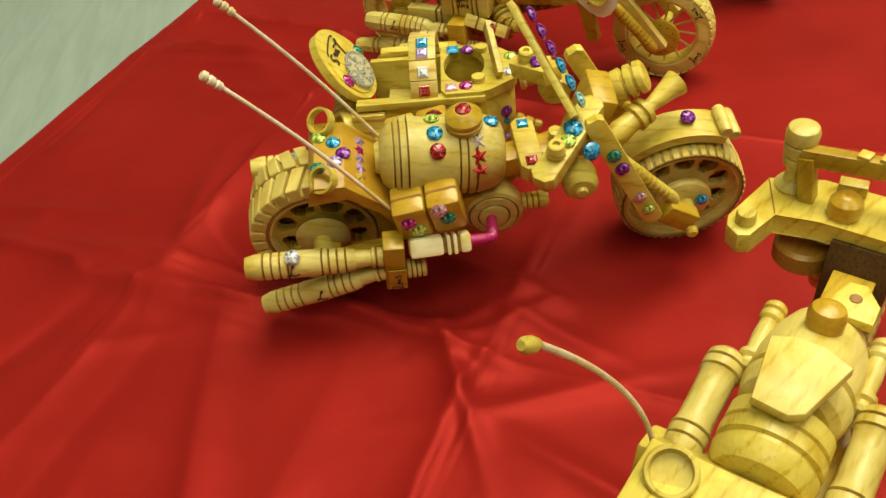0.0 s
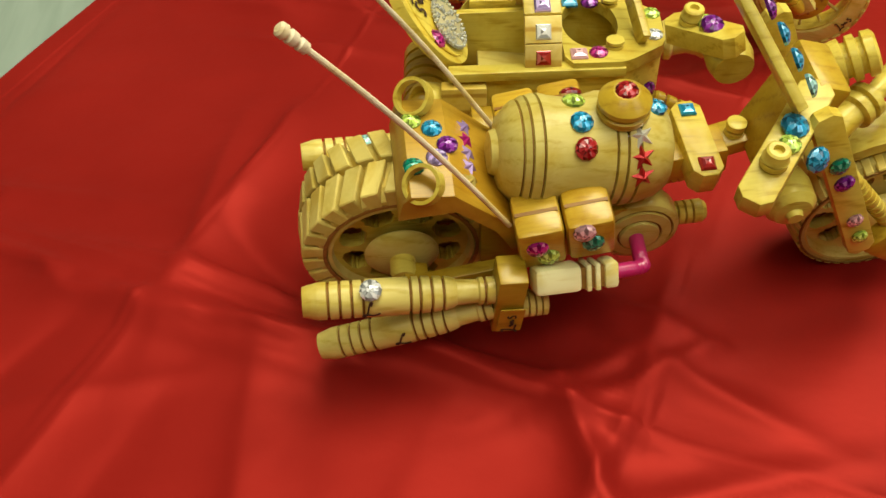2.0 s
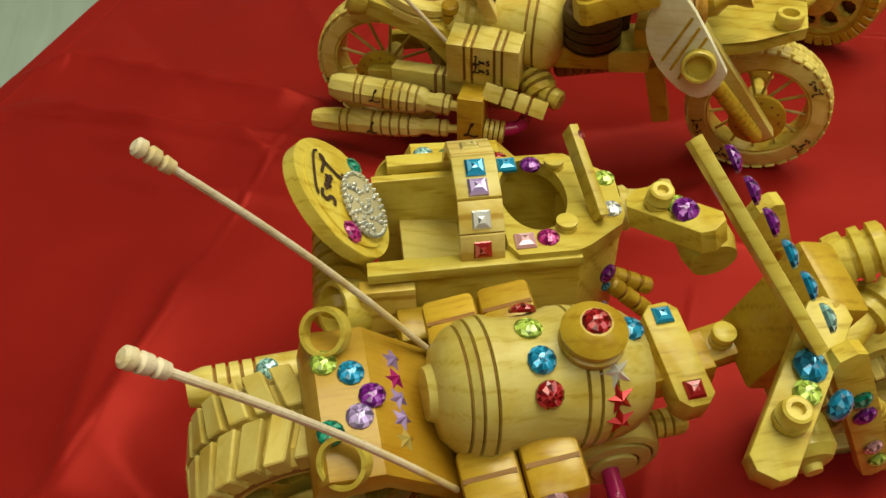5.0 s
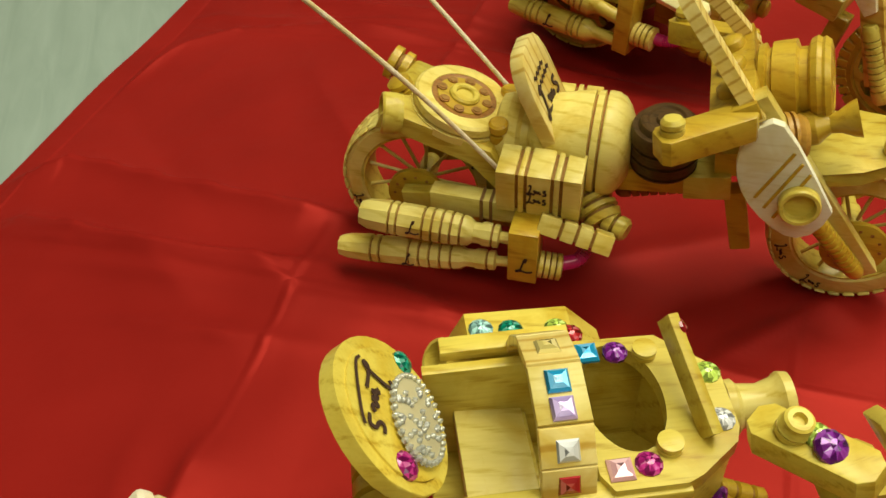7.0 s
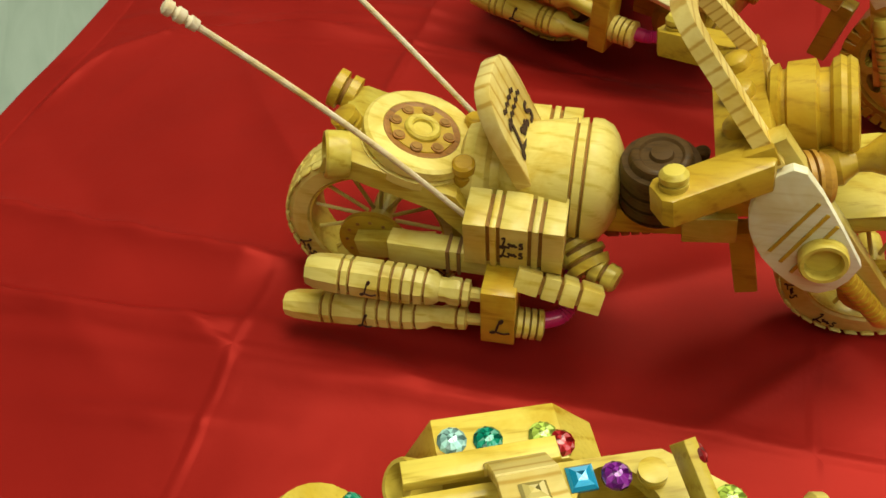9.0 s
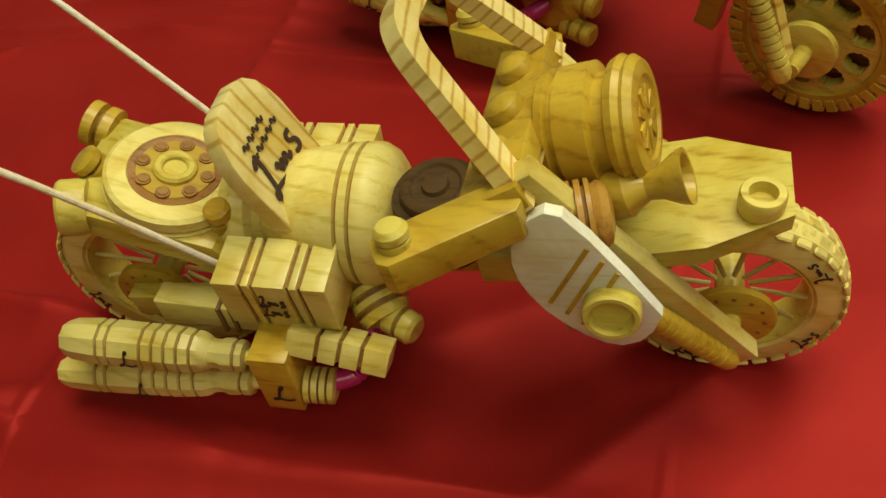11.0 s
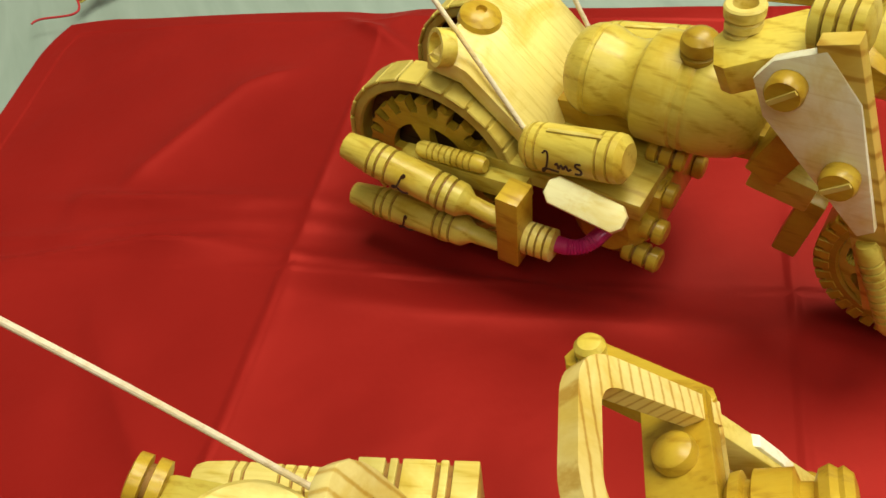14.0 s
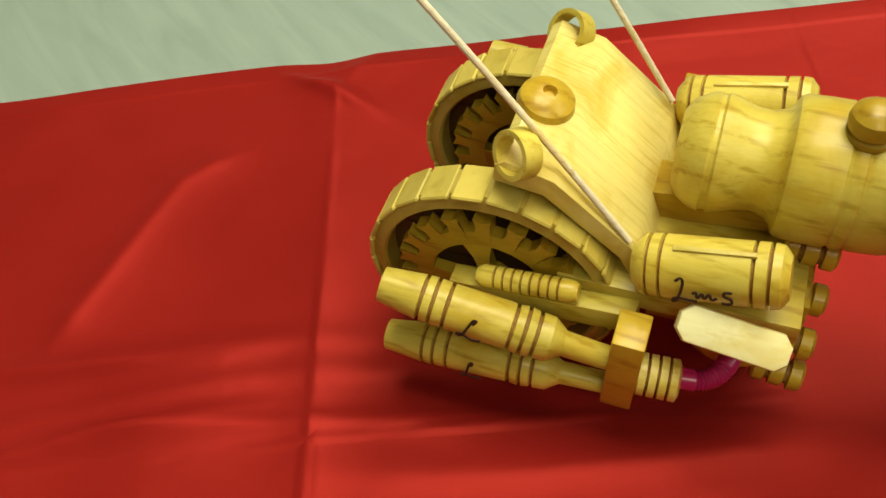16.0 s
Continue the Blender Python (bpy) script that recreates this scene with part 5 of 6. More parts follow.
    for k in range(2):
        scrawl(P, (0.0597, -0.0329, 0.0652 - 0.0045 * k), (0, -0.994, 0.105), (1, 0, 0), 0.0038, FLOURISH, 0.0007)
    part("engine_block", block((0.060, 0, 0.0400), (0.050, 0.028, 0.026)), AMBER, P)
    part("frame_bar", board((0.030, 0, 0.0500), (0.1300, 0, 0.0600), 0.014, 0.011, (0, 0, 1)), AMBER, P)
    turned(P, "dowel", (0.088, 0.003, 0.0440), (0.118, 0.003, 0.0520), 0.0048, RED_WOOD, 6)
    # exhaust
    muffler(P, (-0.0125, -0.0380, 0.0450), (0.0520, -0.0370, 0.0420), 0.0072, PALE, 1)
    muffler(P, (-0.0240, -0.0375, 0.0235), (0.0520, -0.0380, 0.0300), 0.0062, PALE, 1)
    muffler(P, (-0.0150, 0.0380, 0.0440), (0.0520, 0.0370, 0.0420), 0.0072, PALE, 1)
    scrawl(P, (0.0110, -0.0447, 0.0460), (0, -0.98, 0.2), (1, 0, 0), 0.0050, SMALL_HOOK, 0.0006)
    scrawl(P, (0.0080, -0.0440, 0.0270), (0, -0.98, 0.2), (1, 0, 0), 0.0045, SMALL_HOOK, 0.0006)
    part("bracket", block((0.0565, -0.0370, 0.0385), (0.0120, 0.0140, 0.0260), (0, 0, 0), 0.0008), AMBER, P)
    part("bracket", block((0.0565, 0.0370, 0.0385), (0.0120, 0.0140, 0.0260), (0, 0, 0), 0.0008), AMBER, P)
    scrawl(P, (0.0570, -0.0440, 0.0340), (0, -1, 0), (1, 0, 0), 0.0060, SMALL_HOOK, 0.0008)
    turned(P, "dowel", (0.0620, -0.0385, 0.0320), (0.0720, -0.0375, 0.0310), 0.0056, PALE, 3)
    slotted(P, "foot_peg", pose(0.0757, -0.0338, 0.0475, -33, 13.5, 0) @ pose(0, 0, 0, 0, 0, -2), (0.0300, 0.0115, 0.0080), (-0.0060, 0.0005, 0.0070), 0.0012, PALE)
    straw(P, [(0.0700, -0.0370, 0.0320), (0.0790, -0.0340, 0.0330), (0.0810, -0.0260, 0.0370), (0.0790, -0.0160, 0.0400)], 0.0030)
    # neck
    part("round_gauge", lathe((0.1052, -0.0050, 0.0650), (0.1037, -0.0062, 0.0868), grooved([(0, 0.0120), (0.1, 0.0130, 1), (0.35, 0.0132, 1), (0.6, 0.0132, 1), (0.85, 0.0132), (0.92, 0.0126), (0.92, 0.0106), (1.0, 0.0100), (1.0, 0.0068), (0.95, 0.0062), (1.02, 0.0038), (1.0, 0)], 0.9, 0.03), 34), DARK, P, "dark-stained turned wooden cap")
    q = Vector((0.1037, -0.0062, 0.0870))
    part("cap_ring", lathe(q, q + Vector((-0.0001, -0.0001, 0.0012)), [(0, 0.0100), (0.6, 0.0098), (1, 0.0090), (1, 0.0074), (0.3, 0.0066), (0.3, 0.0040), (1.3, 0.0034), (1.5, 0.0012), (1.5, 0)], 32), DARK, P)
    part("neck_block", block((0.1230, 0.0000, 0.0620), (0.0180, 0.0260, 0.0110), (0, -8, 0), 0.0010), PINE, P)
    part("neck_block", block((0.1330, 0.0000, 0.0730), (0.0180, 0.0200, 0.0110), (0, -8, 0), 0.0010), AMBER, P)
    turned(P, "dowel", (0.1180, 0.0080, 0.0660), (0.1180, 0.0080, 0.0800), 0.0026, DARK, 0)
    part("neck_peg", block((0.1380, -0.004, 0.0430), (0.0080, 0.0080, 0.0300), (0, -15, 0), 0.001), AMBER, P)
    # dashboard, bars and screen loop
    before = set(P.children_recursive)
    dash = part("dashboard", block((0.1240, 0.0020, 0.1118), (0.0065, 0.0700, 0.0165), (0, 60, 0), 0.0010), AMBER, P)
    for y in (-0.0180, 0.0010, 0.0200):
        part("round_button", lathe((0.1226, y, 0.1144), (0.1200, y, 0.1189), [(0, 0.0052), (0.3, 0.0054), (0.65, 0.0048), (0.9, 0.0030), (1, 0)], 24), AMBER, dash)
    for s, a, b in ((-1, (0.1300, -0.0300, 0.1110), (0.1000, -0.0465, 0.1045)), (1, (0.1310, 0.0330, 0.1110), (0.1000, 0.0560, 0.1050))):
        bar = part("handlebar", board(a, b, 0.0118, 0.0095, (0, 0, 1), 0.0010, 0.0022), AMBER, P)
        q = Vector(a).lerp(Vector(b), 0.86)
        part("grip_knob", lathe((q.x, q.y, q.z + 0.0035), (q.x - 0.001, q.y, q.z + 0.0105), grooved([(0, 0.0036), (0.2, 0.0041), (0.45, 0.0041, 1), (0.75, 0.0041), (0.95, 0.0030), (1, 0.0016), (1, 0)], 0.8, 0.05), 24), PINE, bar)
    up, nrm = Vector((-0.670, 0, 0.742)), Vector((0.742, 0, 0.670))
    m = Matrix(((0, up.x, nrm.x, 0.1290), (1, up.y, nrm.y, 0.0020), (0, up.z, nrm.z, 0.1145), (0, 0, 0, 1)))

    def loop_outline(half, crown, top, base, bend):
        """An arch with straight arms and rounded upper corners, 13 points a side."""
        arm, knee, over = Vector((-half, base)), Vector((-crown, top)), Vector((0, top))
        d = (arm - knee).normalized()
        k0, k1 = knee + d * bend * 1.2, knee + Vector((1, 0)) * min(bend, crown * 0.92)
        left = [arm.lerp(k0, i / 4) for i in range(4)]
        for i in range(9):
            s = i / 8
            left.append(k0 * (1 - s) ** 2 + knee * 2 * s * (1 - s) + k1 * s * s)
        return [(q.x, q.y) for q in left] + [(-q.x, q.y) for q in left[::-1]]
    outer, inner = loop_outline(0.0350, 0.0195, 0.0450, -0.0040, 0.011), loop_outline(0.0280, 0.0135, 0.0382, -0.0040, 0.006)
    bm = ring_plate(outer, inner, 0.0050, m)
    part("windscreen_loop", bm, LINEU, P, "bent loop of striped pine")
    # headlamp
    part("headlamp", lathe((0.1330, 0.0030, 0.1085), (0.1580, 0.0000, 0.1155), grooved([(0, 0), (0, 0.0125), (0.04, 0.0145), (0.12, 0.0150), (0.15, 0.0130), (0.19, 0.0130), (0.22, 0.0152), (0.52, 0.0155), (0.56, 0.0125), (0.66, 0.0125), (0.70, 0.0150), (0.78, 0.0160), (0.84, 0.0150), (0.88, 0.0155), (0.95, 0.0140), (0.97, 0.0115), (0.97, 0.0105), (0.94, 0.0098), (0.94, 0)]), 44), AMBER, P, "turned wooden headlamp with grooved rim")
    face, ahead = Vector((0.1566, 0.0002, 0.1151)), Vector((0.025, -0.003, 0.007)).normalized()
    for i in range(9):
        mm = basis(face, ahead) @ Matrix.Rotation(2 * math.pi * i / 9 + 0.3, 4, "Z")
        part("lamp_ray", board(mm @ Vector((0.0022, 0, 0)), mm @ Vector((0.0080, 0, 0)), 0.0022, 0.0010, ahead, 0.0003), AMBER, P)
    tip = Matrix.Translation((0.0012, -0.0015, 0.1122)) @ Matrix.Rotation(radians(-7), 4, "X") @ Matrix.Translation((0, 0, -0.1175))
    for ob in set(P.children_recursive) - before:
        ob.data.transform(tip)
    part("side_lamp", lathe((0.1400, -0.0258, 0.0982), (0.1515, -0.0233, 0.0992), grooved([(0, 0), (0, 0.0085), (0.12, 0.0092), (0.25, 0.0092, 1), (0.45, 0.0092, 1), (0.58, 0.0092), (0.62, 0.0078), (0.75, 0.0084), (0.92, 0.0070), (1, 0.0035), (1, 0)], 0.82, 0.04)), RED_WOOD, P, "reddish turned wooden lamp")
    part("horn", lathe((0.1480, -0.0155, 0.0955), (0.1680, -0.0150, 0.1040), [(0, 0), (0, 0.0050), (0.12, 0.0062), (0.34, 0.0064), (0.42, 0.0050), (0.55, 0.0034), (0.70, 0.0040), (0.88, 0.0062), (1, 0.0070), (1, 0.0058), (0.80, 0.0040), (0.80, 0)], 28), AMBER, P)
    # front fender, fork, shield
    fend = part("front_fender", side_plate([(0.1480, 0.0720), (0.1740, 0.0785), (0.1945, 0.0830), (0.1945, 0.0885), (0.1740, 0.0845), (0.1480, 0.0780)], -0.0200, 0.0200, 0.0006), PINE, P, "flat pale wooden mudguard")
    for v in fend.data.vertices:
        if v.co.x > 0.19:
            v.co.y *= 0.55
    part("knob", ring((0.1866, -0.0080, 0.0910), (0, 0, 1), 0.0058, 0.0036, 0.0045), PINE, fend)
    for s in (-1, 1):
        far = Matrix.Translation((0.004, -0.004, -0.018)) if s > 0 else Matrix()
        part("fork_leg", board((0.1300, s * 0.0290, 0.1170 if s < 0 else 0.1020), (0.1890, s * 0.0235 + 0.0085, 0.0340), 0.0085, 0.0060, (0, -1, 0), 0.0007), PALE, P)
        turned(P, "shock", (0.1600, s * 0.0310 + 0.0030, 0.0680), (0.1855, s * 0.0270 + 0.0085, 0.0345), 0.0036, AMBER, 9)
        shield = part("fork_shield", moved_by(far, side_plate([(0.1370, 0.1120), (0.1335, 0.1095), (0.1305, 0.1045), (0.1288, 0.0985), (0.1288, 0.0930), (0.1300, 0.0875), (0.1324, 0.0820), (0.1360, 0.0767), (0.1408, 0.0715), (0.1460, 0.0670), (0.1512, 0.0642), (0.1555, 0.0637), (0.1598, 0.0661), (0.1628, 0.0710), (0.1645, 0.0775), (0.1560, 0.0905), (0.1470, 0.1035), (0.1410, 0.1110)], s * 0.0330, s * 0.0365, 0.0006)), WHITE, P, "bare white wooden shield with cut lines")
        for k in range(3):
            a = Vector((0.1375 + 0.0040 * k, s * 0.0366, 0.0800 - 0.0040 * k))
            b = Vector((0.1465 + 0.0035 * k, s * 0.0366, 0.1010 - 0.004 * k))
            part("cut_line", moved_by(far, board(a, b, 0.0011, 0.0008, (0, s, 0), 0)), AMBER, shield)
        part("shield_lamp", moved_by(far, ring((0.1525, s * 0.0395, 0.0810), (0, s, 0.15), 0.0072, 0.0056, 0.0048)), PINE, shield)


build_spoke_bike(spoke_bike)

# ---- the three-wheeled motorcycle ----
trike = thing("toy_trike", pose(0.2367, 0.8330, 0, 2, 0, -53.8), "varnished wooden toy trike with broad twin rear wheels on red satin", "toy motorcycle", "toy motorcycles")


def gear_outline(r, depth, teeth):
    out = []
    for i in range(teeth):
        a = 2 * math.pi * i / teeth
        w = 2 * math.pi / teeth
        for k, q in ((0.0, r), (0.30, r), (0.36, r + depth * 0.6), (0.30, r + depth), (0.55, r + depth * 0.8), (0.85, r + depth), (0.80, r + depth * 0.5), (0.90, r)):
            out.append((q * math.cos(a + w * k), q * math.sin(a + w * k)))
    return out


def build_trike(P):
    for s in (-1, 1):
        c = (0.0065, (-0.0300, 0.0235)[s > 0], 0.0425)
        tyre = wheel_tyre(P, c, 0.0425, 0.0130, 0.0352, 24, rows=1, slant=0.0, depth=0.0016, gap=0.10, mat=DULL, side=0.0012)
        # added dark disc gives the wheel's inside its shade by colour
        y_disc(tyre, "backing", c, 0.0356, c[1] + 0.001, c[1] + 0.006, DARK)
        yy = c[1] - 0.0038
        m = Matrix(((1, 0, 0, c[0]), (0, 0, -1, yy), (0, 1, 0, c[2]), (0, 0, 0, 1)))
        go = gear_outline(0.0248, 0.0062, 18)
        n = len(go)
        gear = part("gear", ring_plate(go, [(0.0190 * math.cos(2 * math.pi * i / n), 0.0190 * math.sin(2 * math.pi * i / n)) for i in range(n)], 0.0042, m), AMBER, tyre, "toothed wooden gear")
        for k in range(4):
            a = radians(90 * k + 10)
            part("gear_arm", prism([(0.003, -0.0024), (0.012, -0.0024), (0.0208, -0.0056), (0.0208, 0.0056), (0.012, 0.0024), (0.003, 0.0024)], 0.0040, m @ pose(0, 0, 0, 0, 0, math.degrees(a)), 0.0003), AMBER, gear)
        y_disc(gear, "hub", c, 0.0060, yy - 0.003, yy + 0.003, AMBER)
        part("beam", board((-0.004, s * 0.0390, 0.0440), (0.0540, s * 0.0400, 0.0490), 0.0090, 0.0070, (0, 1, 0)), PINE, P)
        turned(P, "spindle", (0.0050, s * 0.0410, 0.0535), (0.0365, s * 0.0410, 0.0560), 0.0036, PINE, 8)
        part("tail_light", ring_plate(circle(0.0072, 28), circle(0.0056, 28), 0.0060, basis((0.0152, s * 0.0290, 0.0975 if s < 0 else 0.0925), (-0.55, -0.72, 0.35 if s < 0 else 0.7))), PINE, P, "open turned wooden ring")
    part("fender", side_plate([(0.0080, 0.0870), (0.0090, 0.0935), (0.0120, 0.0955), (0.0260, 0.0910), (0.0500, 0.0680), (0.0560, 0.0490), (0.0520, 0.0490), (0.0460, 0.0640), (0.0230, 0.0850)], -0.0310, 0.0310), SLOPE, P, "broad pale wooden mudguard")
    part("fender_knob", lathe((0.0155, -0.0040, 0.0910), (0.0178, -0.0040, 0.0995), [(0, 0.0078), (0.3, 0.0088), (0.6, 0.0082), (0.85, 0.0055), (0.9, 0.0022), (0.7, 0.0015), (0.7, 0)], 26), AMBER, P)
    antenna(P, (0.0480, -0.0300, 0.0710), (-0.0400, -0.0140, 0.1650), 0.002)
    antenna(P, (0.0490, 0.0280, 0.0720), (-0.0330, 0.0630, 0.1660), 0.002)
    tank = part("tank", lathe((0.0550, 0, 0.0815), (0.1280, 0, 0.0815), [(0, 0), (0, 0.0110), (0.03, 0.0145), (0.08, 0.0166), (0.12, 0.0174), (0.13, 0.0167), (0.145, 0.0167), (0.155, 0.0174), (0.20, 0.0167), (0.26, 0.0150), (0.32, 0.0146), (0.37, 0.0156), (0.395, 0.0172), (0.41, 0.0197), (0.43, 0.0206), (0.52, 0.0208), (0.60, 0.0208), (0.614, 0.0200), (0.632, 0.0207), (0.66, 0.0207), (0.674, 0.0199), (0.695, 0.0205), (0.80, 0.0200), (0.90, 0.0180), (0.97, 0.0144), (1, 0.0100), (1, 0)], 44), PINE, P, "turned wooden tank with a narrow waist")
    part("fuel_cap", lathe((0.1025, -0.0025, 0.0990), (0.1025, -0.0025, 0.1112), [(0, 0.0060), (0.12, 0.0064), (0.26, 0.0064), (0.30, 0.0056), (0.34, 0.0056), (0.40, 0.0064), (0.58, 0.0067), (0.76, 0.0062), (0.90, 0.0044), (0.97, 0.0024), (1, 0)], 30), AMBER, tank)
    for s in (-1, 1):
        cyl = part("side_tank", lathe((0.0505, s * 0.0335, 0.0665), (0.0920, s * 0.0335, 0.0745), grooved([(0, 0), (0, 0.0055), (0.06, 0.0085), (0.11, 0.0090, 1), (0.20, 0.0092, 1), (0.24, 0.0092), (0.76, 0.0092), (0.78, 0.0092, 1), (0.88, 0.0092, 1), (0.95, 0.0088), (1, 0.0060), (1, 0)], 0.86, 0.014), 32), PINE, P, "turned wooden side cylinder")
        part("rib", board((0.0605, s * 0.0335 - 0.001, 0.0778), (0.0820, s * 0.0335 - 0.001, 0.0820), 0.0016, 0.0012, (0, 0, 1), 0.0003), PALE, cyl)
        if s < 0:
            scrawl(cyl, (0.0715, -0.0428, 0.0718), (0, -0.99, 0.14), (1, 0, 0.19), 0.0080, FLOURISH, 0.0008)
    part("base", block((0.0635, 0, 0.0530), (0.0700, 0.0740, 0.0080)), PINE, P)
    part("engine_block", block((0.0780, 0, 0.0400), (0.0460, 0.0500, 0.0220)), AMBER, P)
    for s in (-1, 1):
        part("crank_disc", lathe((0.0830, s * 0.0330, 0.0330), (0.0830, s * 0.0100, 0.0330), grooved([(0, 0), (0, 0.0100), (0.1, 0.0135), (0.2, 0.0150, 1), (0.45, 0.0165, 1), (0.7, 0.0170), (1, 0.0150), (1, 0)], 0.93, 0.04), 36), AMBER, P)
    for k, (y, z) in enumerate(((-0.030, 0.024), (-0.026, 0.036), (-0.018, 0.048), (-0.010, 0.060), (0.012, 0.036), (0.018, 0.048))):
        turned(P, "peg", (0.0900, y, z), (0.1055, y * 1.03, z - 0.001), 0.0050, AMBER, 2)
    part("frame_bar", board((0.0400, 0, 0.0600), (0.1500, 0, 0.0740), 0.0140, 0.0120, (0, 0, 1)), AMBER, P)
    # exhaust
    muffler(P, (-0.0215, -0.0540, 0.0560), (0.0500, -0.0510, 0.0400), 0.0072, PINE, 2)
    muffler(P, (-0.0230, -0.0550, 0.0280), (0.0500, -0.0520, 0.0270), 0.0066, PINE, 2)
    muffler(P, (-0.0215, 0.0540, 0.0560), (0.0500, 0.0510, 0.0400), 0.0072, PINE, 2)
    muffler(P, (-0.0230, 0.0550, 0.0280), (0.0500, 0.0520, 0.0270), 0.0066, PINE, 2)
    scrawl(P, (0.0080, -0.0602, 0.0515), (0, -0.97, 0.25), (1, 0, -0.22), 0.0068, SMALL_HOOK, 0.0008)
    scrawl(P, (0.0070, -0.0612, 0.0290), (0, -0.99, 0.1), (1, 0, 0), 0.0060, SMALL_HOOK, 0.0008)
    for s in (-1, 1):
        part("bracket", block((0.0535, s * 0.0510, 0.0410), (0.0095, 0.0125, 0.0360), (0, 3, 0), 0.0010), AMBER, P)
    turned(P, "dowel", (0.0570, -0.0500, 0.0340), (0.0700, -0.0490, 0.0335), 0.0066, PALE, 3)
    straw(P, [(0.0690, -0.0480, 0.0340), (0.0750, -0.0475, 0.0335), (0.0810, -0.0440, 0.0340), (0.0840, -0.0340, 0.0350)], 0.0034)
    a, b = Vector((0.0655, -0.0455, 0.0612)), Vector((0.0965, -0.0455, 0.0555))
    part("foot_peg", board(a, b, 0.0108, 0.0065, (0.1, -0.60, 0.80), 0.0024, 0.0030), CREAM, P, "pale rounded wooden foot board")
    # steering
    part("neck_block", block((0.1400, 0, 0.0640), (0.0220, 0.0300, 0.0120), (0, 12, 0), 0.001), PINE, P)
    part("neck_peg", block((0.1480, -0.006, 0.0420), (0.0090, 0.0090, 0.0300), (0, 12, 0), 0.001), AMBER, P)
    part("steering_head", block((0.1460, 0, 0.0980), (0.0120, 0.0400, 0.0600), (0, 25, 0), 0.001), AMBER, P)
    for s in (-1, 1):
        bar = part("handlebar", board((0.1430, s * 0.0160, 0.1280), (0.1160, s * 0.0260, 0.1180), 0.0190, 0.0105, (0, 0, 1), 0.0010, 0.0030), PINE, P)
        part("grip_nut", lathe((0.1200, s * 0.0170, 0.1225), (0.1192, s * 0.0162, 0.1345), [(0, 0.0054), (0.06, 0.0058), (0.24, 0.0058), (0.30, 0.0049), (0.36, 0.0058), (0.54, 0.0057), (0.60, 0.0049), (0.68, 0.0062), (0.95, 0.0064), (1, 0.0058), (1, 0.0038), (0.6, 0.0032), (0.6, 0)], 28), PALE, bar, "hollow turned grip nut")
        shield = part("fork_shield", side_plate([(0.1345, 0.1330), (0.1300, 0.1255), (0.1345, 0.1130), (0.1690, 0.0760), (0.1735, 0.0800), (0.1600, 0.1250), (0.1480, 0.1400)], s * 0.0340, s * 0.0375, 0.0006), WHITE, P, "bare white wooden shield with slotted pegs")
        for x, z in ((0.1400, 0.1260), (0.1600, 0.0985)):
            screw = part("slotted_peg", lathe((x, s * 0.0370, z), (x, s * 0.0430, z), [(0, 0.0056), (0.75, 0.0058), (1, 0.0050), (1, 0)], 24), AMBER, shield)
            part("slot", board((x - 0.0036, s * 0.0432, z - 0.003), (x + 0.0036, s * 0.0432, z + 0.003), 0.0016, 0.0010, (0, s, 0), 0), PALE, screw)
        part("fork_leg", board((0.1500, s * 0.0345, 0.1430), (0.1830, s * 0.0300, 0.0400), 0.0110, 0.0060, (0, -1, 0), 0.0007), LINEX, P)
        turned(P, "shock", (0.1720, s * 0.0350, 0.0720), (0.1880, s * 0.0335, 0.0335), 0.0040, PINE, 9)
        turned(P, "side_lamp", (0.1400, s * 0.0220, 0.1380), (0.1560, s * 0.0230, 0.1400), 0.0085, PINE, 3, "turned wooden lamp")
    part("headlamp", lathe((0.1540, 0, 0.1180), (0.1800, 0, 0.1200), grooved([(0, 0), (0, 0.0120), (0.1, 0.0150), (0.45, 0.0155), (0.5, 0.0130), (0.6, 0.0130), (0.65, 0.0155), (0.9, 0.0150), (1, 0.0120), (1, 0)]), 36), PINE, P)
    f = (0.1890, 0, 0.0350)
    tyre = wheel_tyre(P, f, 0.0350, 0.0200, 0.0250, 36, rows=1, slant=0, depth=0.0012, gap=0.2, mat=AMBER)
    part("wheel_disc", holed_disc(f, 0.0130, 0.0252, 9, -0.0050, 0.0060, 0.0040), PINE, tyre)
    # added dark disc as painted shade behind the holes
    y_disc(tyre, "backing", f, 0.0250, 0.0000, 0.0050, BURN_SHADE)
    y_disc(tyre, "hub", f, 0.0120, -0.0180, -0.0140, PINE)
    y_disc(tyre, "axle", f, 0.0035, -0.0300, 0.0300, PINE)


build_trike(trike)

# ---- the motorcycle nearest the start ----
near_bike = thing("toy_motorcycle", pose(0.1485, 0.165, 0, 0, 0, 50), "plain pale wooden toy motorcycle with a bent rod antenna", "toy motorcycle", "toy motorcycles")


